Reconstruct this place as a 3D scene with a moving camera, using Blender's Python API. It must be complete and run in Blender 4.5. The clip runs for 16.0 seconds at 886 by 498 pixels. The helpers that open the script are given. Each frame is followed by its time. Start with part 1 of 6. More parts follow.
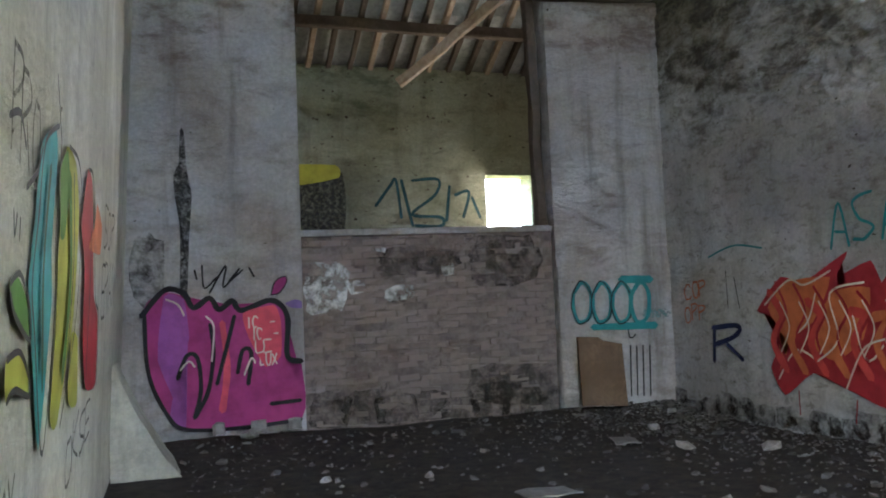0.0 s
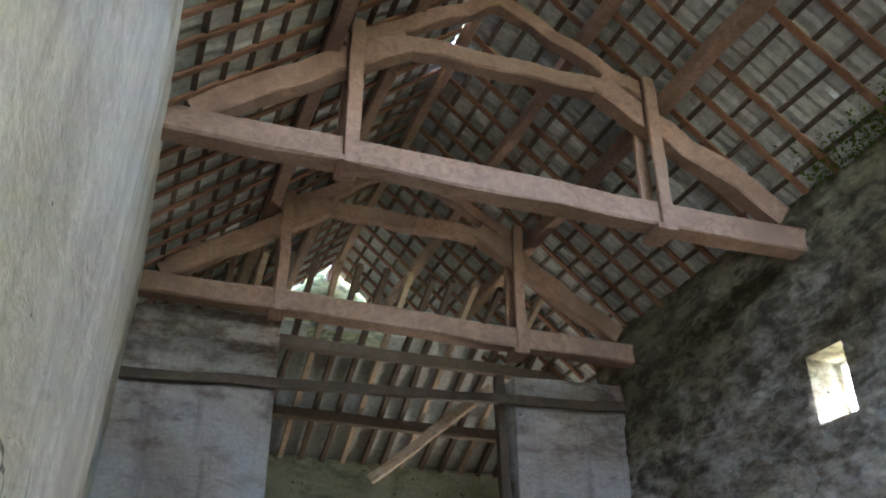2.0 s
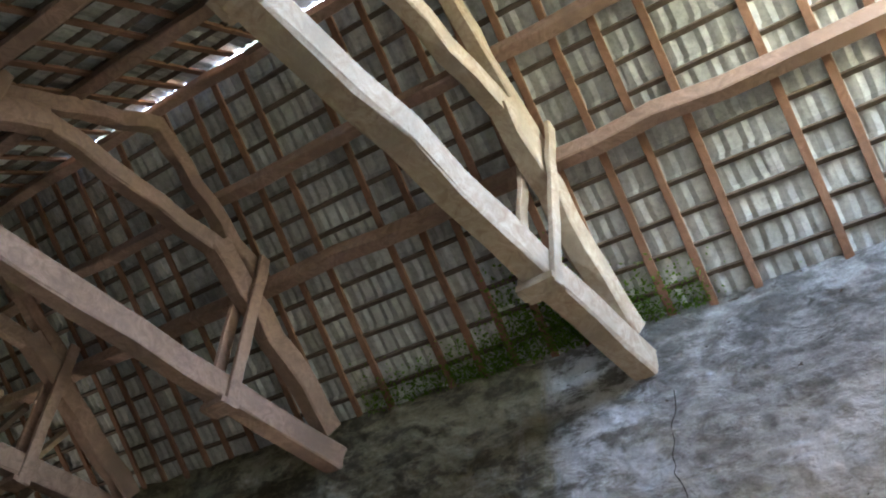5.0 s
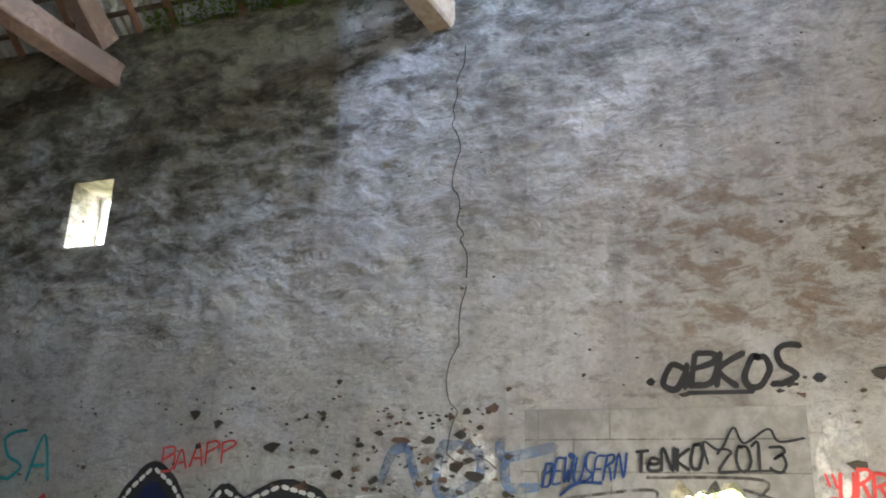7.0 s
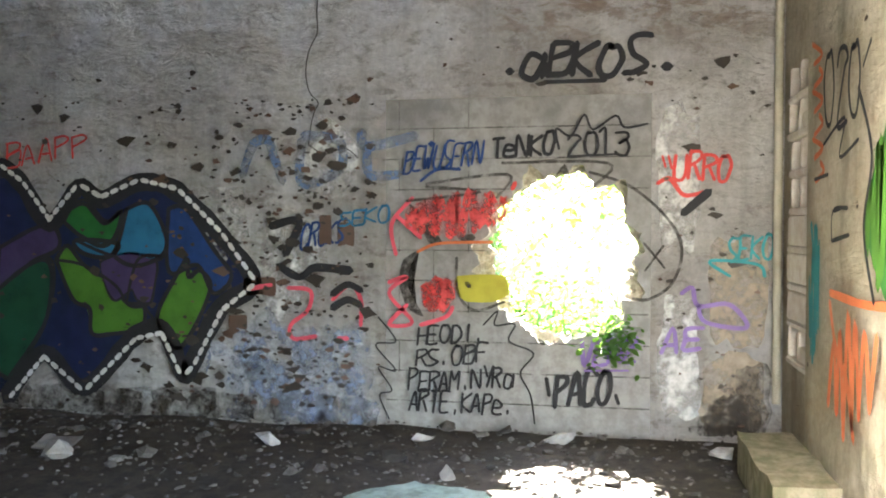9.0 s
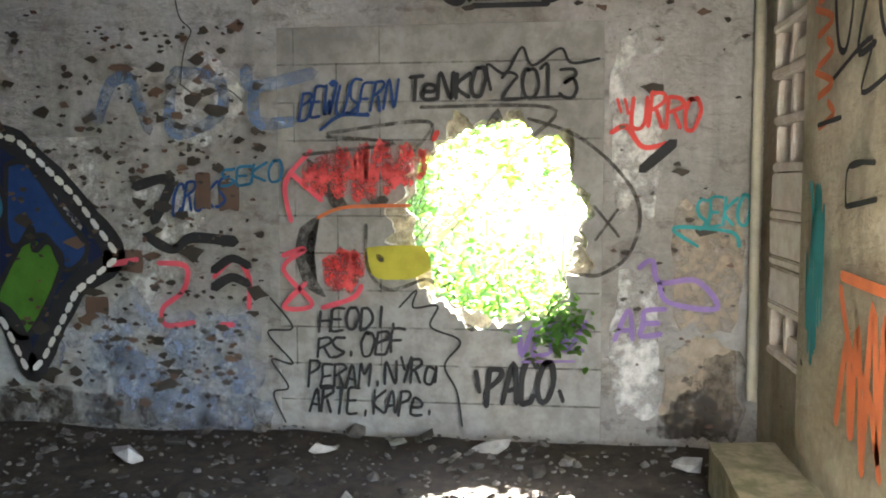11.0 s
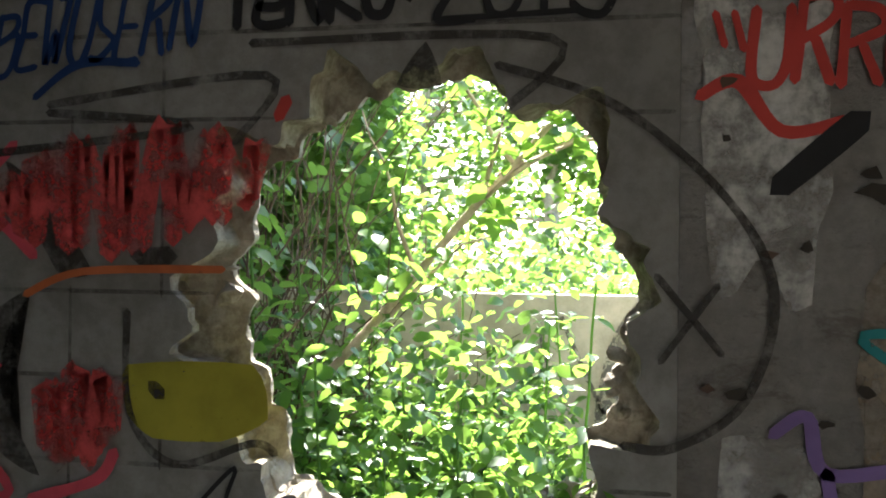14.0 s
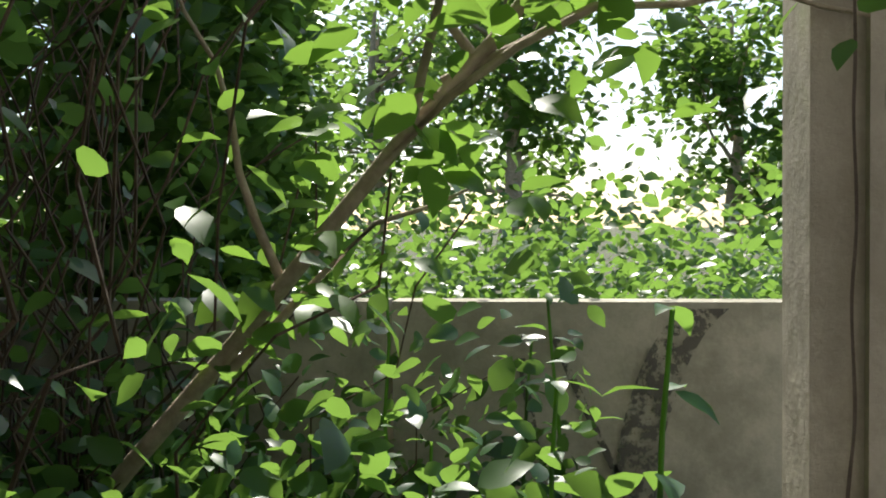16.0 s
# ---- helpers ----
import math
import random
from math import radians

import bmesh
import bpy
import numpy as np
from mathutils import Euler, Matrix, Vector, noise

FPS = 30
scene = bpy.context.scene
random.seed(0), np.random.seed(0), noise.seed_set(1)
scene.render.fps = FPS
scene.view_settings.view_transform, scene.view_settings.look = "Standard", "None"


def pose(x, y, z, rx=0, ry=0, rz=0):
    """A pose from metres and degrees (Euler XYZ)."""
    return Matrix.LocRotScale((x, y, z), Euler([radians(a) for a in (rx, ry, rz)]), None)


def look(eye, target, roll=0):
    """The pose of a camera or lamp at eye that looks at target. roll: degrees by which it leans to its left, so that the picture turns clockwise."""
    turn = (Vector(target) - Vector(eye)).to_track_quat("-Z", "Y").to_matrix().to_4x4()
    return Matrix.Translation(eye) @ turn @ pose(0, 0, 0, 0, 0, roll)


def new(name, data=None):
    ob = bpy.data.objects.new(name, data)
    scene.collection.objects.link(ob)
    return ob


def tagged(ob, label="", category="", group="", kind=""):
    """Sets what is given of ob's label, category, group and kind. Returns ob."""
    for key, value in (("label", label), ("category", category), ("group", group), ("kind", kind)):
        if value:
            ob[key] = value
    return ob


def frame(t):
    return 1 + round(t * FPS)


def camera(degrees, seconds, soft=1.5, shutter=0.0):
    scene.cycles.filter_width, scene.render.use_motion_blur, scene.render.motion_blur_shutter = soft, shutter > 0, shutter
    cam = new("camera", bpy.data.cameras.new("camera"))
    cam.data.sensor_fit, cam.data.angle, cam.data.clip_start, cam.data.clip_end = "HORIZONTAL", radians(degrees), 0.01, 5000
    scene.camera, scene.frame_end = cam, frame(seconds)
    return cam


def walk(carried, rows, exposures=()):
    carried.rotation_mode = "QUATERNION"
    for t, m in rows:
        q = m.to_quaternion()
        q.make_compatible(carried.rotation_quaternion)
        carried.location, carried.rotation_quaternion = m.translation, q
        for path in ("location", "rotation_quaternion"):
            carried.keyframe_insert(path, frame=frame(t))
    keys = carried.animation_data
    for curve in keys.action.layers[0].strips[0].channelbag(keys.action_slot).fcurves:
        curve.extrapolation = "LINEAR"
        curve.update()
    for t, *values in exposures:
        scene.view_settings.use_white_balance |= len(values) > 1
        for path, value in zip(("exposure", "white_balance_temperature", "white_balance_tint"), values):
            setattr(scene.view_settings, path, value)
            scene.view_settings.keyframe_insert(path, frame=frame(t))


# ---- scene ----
cam = camera(54.27, 16.0, soft=1.9)
# seconds, x, y, z, yaw, pitch, roll
ROWS = [
    (0.0, 0.049, 0.052, 1.435, -18.14, 3.5, -2.31),
    (0.5, 0.013, 0.019, 1.442, -19.57, 8.4, -1.64),
    (1.0, 0.016, 0.028, 1.458, -20.52, 15.82, -1.1),
    (1.5, 0.025, -0.02, 1.478, -20.47, 22.52, -0.37),
    (2.0, 0.013, -0.028, 1.486, -20.52, 29.07, -0.09),
    (2.5, 0.03, -0.022, 1.457, -20.64, 35.48, -0.13),
    (3.0, 0.023, -0.018, 1.447, -22.38, 40.03, -0.37),
    (5.5, -0.096, 0.004, 1.443, -61.45, 38.53, 0.84),
    (6.0, -0.024, 0.055, 1.452, -65.18, 31.84, -0.2),
    (6.5, -0.02, -0.015, 1.451, -66.48, 25.99, 3.73),
    (7.0, 0.012, -0.061, 1.48, -69.23, 18.46, 2.04),
    (7.5, 0.018, -0.029, 1.456, -72.57, 12.16, 1.39),
    (8.0, -0.017, -0.015, 1.45, -74.49, 6.98, 0.48),
    (8.5, -0.045, 0.0, 1.452, -77.06, 1.83, 0.11),
    (9.0, -0.007, 0.006, 1.45, -79.38, -1.41, 0.05),
    (11.5, 1.605, -0.024, 1.477, -83.11, -4.43, 0.0),
    (12.0, 2.086, -0.064, 1.451, -82.81, -4.85, 0.32),
    (12.5, 2.576, -0.095, 1.437, -82.09, -4.74, -0.04),
    (13.0, 3.102, -0.092, 1.43, -82.37, -5.06, 0.15),
    (13.5, 3.554, -0.12, 1.406, -81.23, -2.23, 0.42),
    (14.0, 4.003, -0.12, 1.401, -79.85, 0.13, 0.62),
    (14.5, 4.427, -0.104, 1.372, -79.63, 0.29, 1.17),
    (15.0, 4.82, -0.04, 1.385, -77.21, -0.17, 0.41),
    (15.5, 5.19, 0.006, 1.366, -77.11, 0.24, -0.06),
    (16.0, 5.68, 0.05, 1.42, -82.6, -1.5, -0.5),
]
EXPOSURES = [(0.0, 6.35), (3.0, 6.45), (5.5, 6.05), (7.0, 6.4), (9.0, 6.05), (11.5, 5.35), (12.5, 4.45), (13.5, 3.65), (14.5, 2.8), (15.0, 2.35), (15.5, 1.65), (16.0, 0.85)]
walk(cam, [(t, pose(x, y, z, 0, 0, yaw) @ pose(0, 0, 0, 90 + pitch) @ pose(0, 0, 0, 0, 0, roll)) for t, x, y, z, yaw, pitch, roll in ROWS], EXPOSURES)

# ---- world and lights ----
SUN_DIR = Vector((1.4, 0.16, 1.28)).normalized()
world = bpy.data.worlds.new("sky")
scene.world = world
world.use_nodes = True
wn = world.node_tree
sky = wn.nodes.new("ShaderNodeTexSky")
sky.sky_type = 'NISHITA'
sky.sun_disc = False
sky.sun_elevation = math.asin(SUN_DIR.z)
sky.sun_rotation = math.atan2(SUN_DIR.x, SUN_DIR.y)
wn.links.new(sky.outputs[0], wn.nodes["Background"].inputs[0])
wn.nodes["Background"].inputs[1].default_value = 0.105
sun = new("sun", bpy.data.lights.new("sun", 'SUN'))
sun.data.energy, sun.data.angle, sun.data.color = 5.0, radians(0.5), (1.0, 0.95, 0.86)
sun.matrix_world = look(SUN_DIR * 30, (0, 0, 0))


def opening_light(name, eye, target, w, h, power):
    ob = new(name, bpy.data.lights.new(name, 'AREA'))
    ob.data.shape, ob.data.size, ob.data.size_y, ob.data.energy = 'RECTANGLE', w, h, power
    ob.data.color = (1.0, 0.91, 0.79)
    ob.matrix_world = look(eye, target)
    return ob


# sky light through the open gable end and the back window, plus added fill at an unseen doorway and gate
# door and gate lamps are added to brighten the south-east corner
opening_light("door_fill", (-0.42, -0.6, 1.15), (5.0, -0.6, 1.4), 0.9, 2.1, 0.35)
opening_light("gate_fill", (3.25, -1.02, 1.3), (5.8, -0.75, 1.6), 0.8, 2.0, 1.75)
opening_light("gable_daylight", (3.0, -1.45, 7.2), (3.0, 3.5, 3.0), 3.0, 1.0, 1.4)
opening_light("back_window_daylight", (5.5, 13.15, 3.0), (3.0, 9.0, 2.0), 0.75, 0.85, 2.1)


# ---- materials ----
def shader(name, rough=0.9):
    m = bpy.data.materials.new(name)
    m.use_nodes = True
    nt = m.node_tree
    b = nt.nodes["Principled BSDF"]
    b.inputs["Roughness"].default_value = rough
    b.inputs["Specular IOR Level"].default_value = 0.25
    return m, nt, b


def node(nt, kind, **inputs):
    n = nt.nodes.new(kind)
    for k, v in inputs.items():
        n.inputs[k.replace("_", " ")].default_value = v
    return n


def coords(nt):
    g = nt.nodes.new("ShaderNodeNewGeometry")
    return g.outputs["Position"]


def noise_tex(nt, vec, scale, detail=6.0, rough=0.6, dist=0.0):
    n = node(nt, "ShaderNodeTexNoise", Scale=scale, Detail=detail, Roughness=rough, Distortion=dist)
    nt.links.new(vec, n.inputs["Vector"])
    return n.outputs["Fac"]


def ramp(nt, fac, lo, hi):
    r = nt.nodes.new("ShaderNodeMapRange")
    r.inputs["From Min"].default_value, r.inputs["From Max"].default_value = lo, hi
    r.interpolation_type = 'SMOOTHSTEP'
    nt.links.new(fac, r.inputs["Value"])
    return r.outputs[0]


def mixc(nt, fac, a, b, mode='MIX'):
    m = nt.nodes.new("ShaderNodeMix")
    m.data_type, m.blend_type = 'RGBA', mode
    if isinstance(fac, float):
        m.inputs[0].default_value = fac
    else:
        nt.links.new(fac, m.inputs[0])
    for sock, v in ((m.inputs[6], a), (m.inputs[7], b)):
        if isinstance(v, tuple):
            sock.default_value = (*v, 1)
        else:
            nt.links.new(v, sock)
    return m.outputs[2]


def math_n(nt, op, a, b):
    m = nt.nodes.new("ShaderNodeMath")
    m.operation = op
    for s, v in zip(m.inputs, (a, b)):
        if isinstance(v, (int, float)):
            s.default_value = v
        else:
            nt.links.new(v, s)
    return m.outputs[0]


def bump(nt, b, height, strength, dist=0.02):
    n = node(nt, "ShaderNodeBump", Strength=strength, Distance=dist)
    nt.links.new(height, n.inputs["Height"])
    nt.links.new(n.outputs[0], b.inputs["Normal"])


def mapped(nt, vec, sx, sy, sz):
    m = nt.nodes.new("ShaderNodeMapping")
    m.inputs["Scale"].default_value = (sx, sy, sz)
    nt.links.new(vec, m.inputs["Vector"])
    return m.outputs[0]


def plaster(name, base, stain, under, damp=(0.05, 0.05, 0.04), damp_from=None, chips=0.60, streaks=0.5, relief=0.8, along=0.0, damp_north=None):
    """Old lime plaster: two tones, horizontal smears, chipped spots, damp that begins at a height."""
    m, nt, b = shader(name, 0.95)
    p = coords(nt)
    wide = mapped(nt, p, 1, 1, 2.2)
    big = noise_tex(nt, p, 0.55, 5, 0.62, 0.6)
    smear = noise_tex(nt, wide, 2.4, 9, 0.72, 0.25)
    fine = noise_tex(nt, p, 24, 6, 0.7)
    run = noise_tex(nt, mapped(nt, p, 4, 4, 0.35), 1.0, 5, 0.6)
    col = mixc(nt, ramp(nt, big, 0.38, 0.64), base, stain)
    col = mixc(nt, math_n(nt, 'MULTIPLY', ramp(nt, run, 0.5, 0.75), streaks), col, tuple(c * 0.55 for c in stain))
    col = mixc(nt, math_n(nt, 'MULTIPLY', ramp(nt, smear, 0.45, 0.72), 0.55), col, under)
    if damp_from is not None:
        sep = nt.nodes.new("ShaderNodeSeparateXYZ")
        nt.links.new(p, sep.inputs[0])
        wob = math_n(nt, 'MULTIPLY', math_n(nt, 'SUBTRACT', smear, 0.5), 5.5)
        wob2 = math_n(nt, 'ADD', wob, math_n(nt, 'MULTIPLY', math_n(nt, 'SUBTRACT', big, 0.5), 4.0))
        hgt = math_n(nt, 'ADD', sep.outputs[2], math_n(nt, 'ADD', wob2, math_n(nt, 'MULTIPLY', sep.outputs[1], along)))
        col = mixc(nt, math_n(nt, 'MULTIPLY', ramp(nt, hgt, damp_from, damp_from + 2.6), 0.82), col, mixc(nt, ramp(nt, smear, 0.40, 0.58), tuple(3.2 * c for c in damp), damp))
    if damp_north is not None:
        # grey-brown blotches paint the shaded undersides of the trowelled relief into the colour
        rough = ramp(nt, noise_tex(nt, mapped(nt, p, 1, 1, 1.9), 5.5, 10, 0.74, 0.4), 0.52, 0.63)
        col = mixc(nt, math_n(nt, 'MULTIPLY', rough, 0.5), col, (0.20, 0.165, 0.135))
        yy = math_n(nt, 'ADD', sep.outputs[1], math_n(nt, 'MULTIPLY', math_n(nt, 'SUBTRACT', run, 0.5), 1.2))
        high = ramp(nt, hgt, damp_from - 0.6, damp_from + 1.6)
        north_side = math_n(nt, 'MULTIPLY', ramp(nt, yy, 3.0, 3.5), high)
        col = mixc(nt, math_n(nt, 'MULTIPLY', north_side, 0.75), col, mixc(nt, ramp(nt, smear, 0.44, 0.60), tuple(3.0 * c for c in damp_north), damp_north))
        band = math_n(nt, 'MULTIPLY', ramp(nt, yy, 2.15, 2.3), math_n(nt, 'SUBTRACT', 1.0, ramp(nt, yy, 2.8, 3.5)))
        band = math_n(nt, 'MULTIPLY', band, ramp(nt, sep.outputs[2], 2.2, 4.2))
        col = mixc(nt, math_n(nt, 'MULTIPLY', band, math_n(nt, 'SUBTRACT', 0.85, ramp(nt, smear, 0.45, 0.62))), col, (0.66, 0.66, 0.69))
        rust = math_n(nt, 'MULTIPLY', ramp(nt, sep.outputs[2], 2.5, 3.0), math_n(nt, 'SUBTRACT', 1.0, ramp(nt, sep.outputs[2], 3.6, 4.8)))
        rust = math_n(nt, 'MULTIPLY', math_n(nt, 'MULTIPLY', rust, math_n(nt, 'SUBTRACT', 1.0, ramp(nt, yy, 0.3, 1.5))), ramp(nt, noise_tex(nt, wide, 3.5, 8, 0.7, 0.4), 0.46, 0.58))
        col = mixc(nt, math_n(nt, 'MULTIPLY', rust, 0.8), col, (0.30, 0.225, 0.165))
    chip = noise_tex(nt, mapped(nt, p, 1, 1, 1.7), 9.0, 3, 0.5)
    col = mixc(nt, ramp(nt, chip, chips + 0.08, chips + 0.10), col, (0.10, 0.075, 0.055))
    col = mixc(nt, ramp(nt, fine, 0.3, 0.8), mixc(nt, 0.25, col, (0.0, 0.0, 0.0)), col)
    nt.links.new(col, b.inputs["Base Color"])
    h = math_n(nt, 'ADD', math_n(nt, 'MULTIPLY', smear, 1.3), math_n(nt, 'MULTIPLY', fine, 0.18))
    h = math_n(nt, 'SUBTRACT', h, math_n(nt, 'MULTIPLY', ramp(nt, chip, chips + 0.07, chips + 0.11), 0.5))
    bump(nt, b, h, relief, 0.10)
    return m


def wood(name, a, bcol):
    m, nt, b = shader(name, 0.85)
    p = nt.nodes.new("ShaderNodeTexCoord").outputs["Object"]
    grain = noise_tex(nt, p, 6, 8, 0.7, 2.0)
    g2 = noise_tex(nt, coords(nt), 1.2, 4, 0.6)
    col = mixc(nt, ramp(nt, grain, 0.3, 0.7), a, bcol)
    col = mixc(nt, ramp(nt, g2, 0.45, 0.7), col, tuple(c * 0.6 for c in a))
    nt.links.new(col, b.inputs["Base Color"])
    bump(nt, b, grain, 0.5, 0.02)
    return m


def speckled(name, a, bcol, scale, rough=0.9, relief=0.5, contrast=(0.35, 0.65)):
    m, nt, b = shader(name, rough)
    p = coords(nt)
    n1 = noise_tex(nt, p, scale, 8, 0.7)
    n2 = noise_tex(nt, p, scale * 0.13, 4, 0.6)
    col = mixc(nt, ramp(nt, n1, *contrast), a, bcol)
    col = mixc(nt, math_n(nt, 'MULTIPLY', ramp(nt, n2, 0.4, 0.7), 0.5), col, tuple(c * 0.5 for c in a))
    nt.links.new(col, b.inputs["Base Color"])
    bump(nt, b, n1, relief, 0.02)
    return m


def varied(name, a, bcol, rough=0.9, island=False, crust=None):
    """Pieces that differ from one to the next."""
    m, nt, b = shader(name, rough)
    if island:
        rnd = nt.nodes.new("ShaderNodeNewGeometry").outputs["Random Per Island"]
    else:
        rnd = nt.nodes.new("ShaderNodeObjectInfo").outputs["Random"]
    n1 = noise_tex(nt, coords(nt), 14, 6, 0.7)
    col = mixc(nt, rnd, a, bcol)
    col = mixc(nt, math_n(nt, 'MULTIPLY', ramp(nt, n1, 0.35, 0.75), 0.6), col, tuple(c * 0.45 for c in a))
    if crust:
        n2 = noise_tex(nt, coords(nt), 1.6, 7, 0.7, 0.5)
        n3 = noise_tex(nt, coords(nt), 2.7, 7, 0.7, 0.3)
        col = mixc(nt, math_n(nt, 'MULTIPLY', ramp(nt, n2, 0.40, 0.54), 0.85), col, crust)
        col = mixc(nt, math_n(nt, 'MULTIPLY', ramp(nt, n3, 0.55, 0.66), 0.8), col, (0.055, 0.045, 0.038))
    nt.links.new(col, b.inputs["Base Color"])
    bump(nt, b, n1, 0.5, 0.02)
    return m


def paint(name, c, worn=0.66, rough=0.7, soft=0.06, scale=30.0):
    """Sprayed paint, thin and a little patchy; where it is worn away it is transparent."""
    m, nt, b = shader(name, rough)
    n1 = noise_tex(nt, coords(nt), 5, 5, 0.6)
    col = mixc(nt, ramp(nt, n1, 0.35, 0.7), c, tuple(x * 0.72 for x in c))
    nt.links.new(col, b.inputs["Base Color"])
    n2 = noise_tex(nt, coords(nt), scale, 6, 0.72)
    gone = math_n(nt, 'SUBTRACT', 1.0, ramp(nt, n2, worn - soft, worn + soft))
    nt.links.new(gone, b.inputs["Alpha"])
    return m


def leafy(name, a, bcol, island=True, rough=0.38, gloss=0.5):
    m, nt, b = shader(name, rough)
    b.inputs["Specular IOR Level"].default_value = gloss
    if island:
        rnd = nt.nodes.new("ShaderNodeNewGeometry").outputs["Random Per Island"]
    else:
        rnd = nt.nodes.new("ShaderNodeObjectInfo").outputs["Random"]
    col = mixc(nt, rnd, a, bcol)
    nt.links.new(col, b.inputs["Base Color"])
    tr = nt.nodes.new("ShaderNodeBsdfTranslucent")
    nt.links.new(mixc(nt, 0.6, col, (0.30, 0.50, 0.07)), tr.inputs[0])
    ms = nt.nodes.new("ShaderNodeMixShader")
    ms.inputs[0].default_value = 0.5
    nt.links.new(b.outputs[0], ms.inputs[1])
    nt.links.new(tr.outputs[0], ms.inputs[2])
    nt.links.new(ms.outputs[0], nt.nodes["Material Output"].inputs[0])
    return m


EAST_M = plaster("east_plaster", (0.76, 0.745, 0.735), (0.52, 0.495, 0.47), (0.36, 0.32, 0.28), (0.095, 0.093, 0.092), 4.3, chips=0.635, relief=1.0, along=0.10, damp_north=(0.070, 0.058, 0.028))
WEST_M = plaster("west_plaster", (0.80, 0.79, 0.70), (0.60, 0.59, 0.51), (0.44, 0.43, 0.37), chips=0.66, streaks=0.55, relief=0.7)
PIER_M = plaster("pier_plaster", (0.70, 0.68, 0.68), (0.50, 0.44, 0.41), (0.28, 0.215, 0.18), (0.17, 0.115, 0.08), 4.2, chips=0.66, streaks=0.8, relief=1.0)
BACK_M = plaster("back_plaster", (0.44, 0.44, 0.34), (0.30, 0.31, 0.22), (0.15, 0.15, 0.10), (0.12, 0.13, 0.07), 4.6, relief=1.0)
SOUTH_M = plaster("south_plaster", (0.68, 0.62, 0.49), (0.48, 0.42, 0.30), (0.42, 0.30, 0.18), chips=0.66, streaks=0.8)
INFILL_M = speckled("infill_render", (0.24, 0.23, 0.22), (0.34, 0.33, 0.32), 9, 0.95, 0.35)
BLOCK_M = speckled("broken_block", (0.52, 0.48, 0.40), (0.27, 0.235, 0.185), 26, 0.95, 1.0)
MORTAR_M = speckled("lime_mortar", (0.24, 0.195, 0.175), (0.14, 0.11, 0.10), 12, 0.95, 0.8)
BRICK_M = varied("old_brick", (0.17, 0.125, 0.11), (0.28, 0.22, 0.20), crust=(0.25, 0.20, 0.18))
BRICK_REST_M = varied("old_brick_rest", (0.16, 0.12, 0.105), (0.28, 0.23, 0.205), island=True, crust=(0.25, 0.20, 0.18))
TIMBER_M = wood("reddish_timber", (0.33, 0.215, 0.165), (0.20, 0.125, 0.095))
PALE_TIMBER_M = wood("pale_timber", (0.46, 0.37, 0.28), (0.30, 0.21, 0.15))
OLD_TIMBER_M = wood("old_dark_timber", (0.13, 0.10, 0.08), (0.08, 0.06, 0.045))
LATH_M = wood("brown_batten", (0.24, 0.13, 0.085), (0.16, 0.085, 0.055))
TILE_M = varied("grey_tile", (0.33, 0.33, 0.33), (0.47, 0.47, 0.465))
TILE_REST_M = varied("grey_tile_rest", (0.36, 0.36, 0.35), (0.50, 0.50, 0.49), island=True)
DIRT_M = speckled("trodden_dirt", (0.062, 0.05, 0.038), (0.028, 0.024, 0.020), 7, 0.95, 0.9)
RUBBLE_M = varied("rubble", (0.045, 0.04, 0.035), (0.19, 0.18, 0.165), island=True)
RUBBLE_ONE_M = varied("rubble_piece", (0.24, 0.225, 0.205), (0.44, 0.42, 0.40))
CONCRETE_M = speckled("garden_concrete", (0.52, 0.48, 0.38), (0.32, 0.30, 0.23), 4, 0.95, 0.5)
POST_M = speckled("post_concrete", (0.50, 0.44, 0.36), (0.38, 0.33, 0.26), 9, 0.95, 0.5)
MOSS_M = leafy("moss", (0.02, 0.045, 0.008), (0.07, 0.13, 0.02), rough=0.9, gloss=0.1)
LEAF_M = leafy("leaf", (0.016, 0.07, 0.025), (0.09, 0.20, 0.05))
LEAF_ONE_M = leafy("leaf_single", (0.03, 0.10, 0.02), (0.12, 0.25, 0.035), island=False)
FAR_LEAF_M = leafy("far_leaf", (0.03, 0.08, 0.02), (0.08, 0.15, 0.04))
BARK_M = speckled("bark", (0.52, 0.43, 0.32), (0.34, 0.27, 0.20), 20, 0.9, 0.7)
TWIG_M = speckled("dry_twig", (0.15, 0.105, 0.07), (0.07, 0.05, 0.035), 20, 0.9, 0.4)
SOIL_M = speckled("garden_soil", (0.06, 0.06, 0.03), (0.09, 0.11, 0.04), 5, 0.95, 0.9)
PVC_M = speckled("white_frame_paint", (0.75, 0.74, 0.70), (0.6, 0.6, 0.56), 10, 0.5, 0.1)


# ---- mesh helpers ----
def mesh_ob(name, bm, material, smooth=False):
    me = bpy.data.meshes.new(name)
    bm.to_mesh(me)
    bm.free()
    me.materials.append(material)
    if smooth:
        for f in me.polygons:
            f.use_smooth = True
    return new(name, me)


def part(name, bm, material, parent, label="", smooth=False):
    ob = mesh_ob(name, bm, material, smooth)
    ob.parent = parent
    if label:
        ob["label"] = label
    return ob


def thing(name, label, category, group="", kind="", at=(0, 0, 0)):
    e = new(name)
    e.location = at
    return tagged(e, label, category, group, kind)


def add_box(bm, x0, x1, y0, y1, z0, z1):
    vs = [bm.verts.new((x, y, z)) for x in (x0, x1) for y in (y0, y1) for z in (z0, z1)]
    for f in ((0, 1, 3, 2), (4, 6, 7, 5), (0, 4, 5, 1), (2, 3, 7, 6), (0, 2, 6, 4), (1, 5, 7, 3)):
        bm.faces.new([vs[i] for i in f])
    return vs


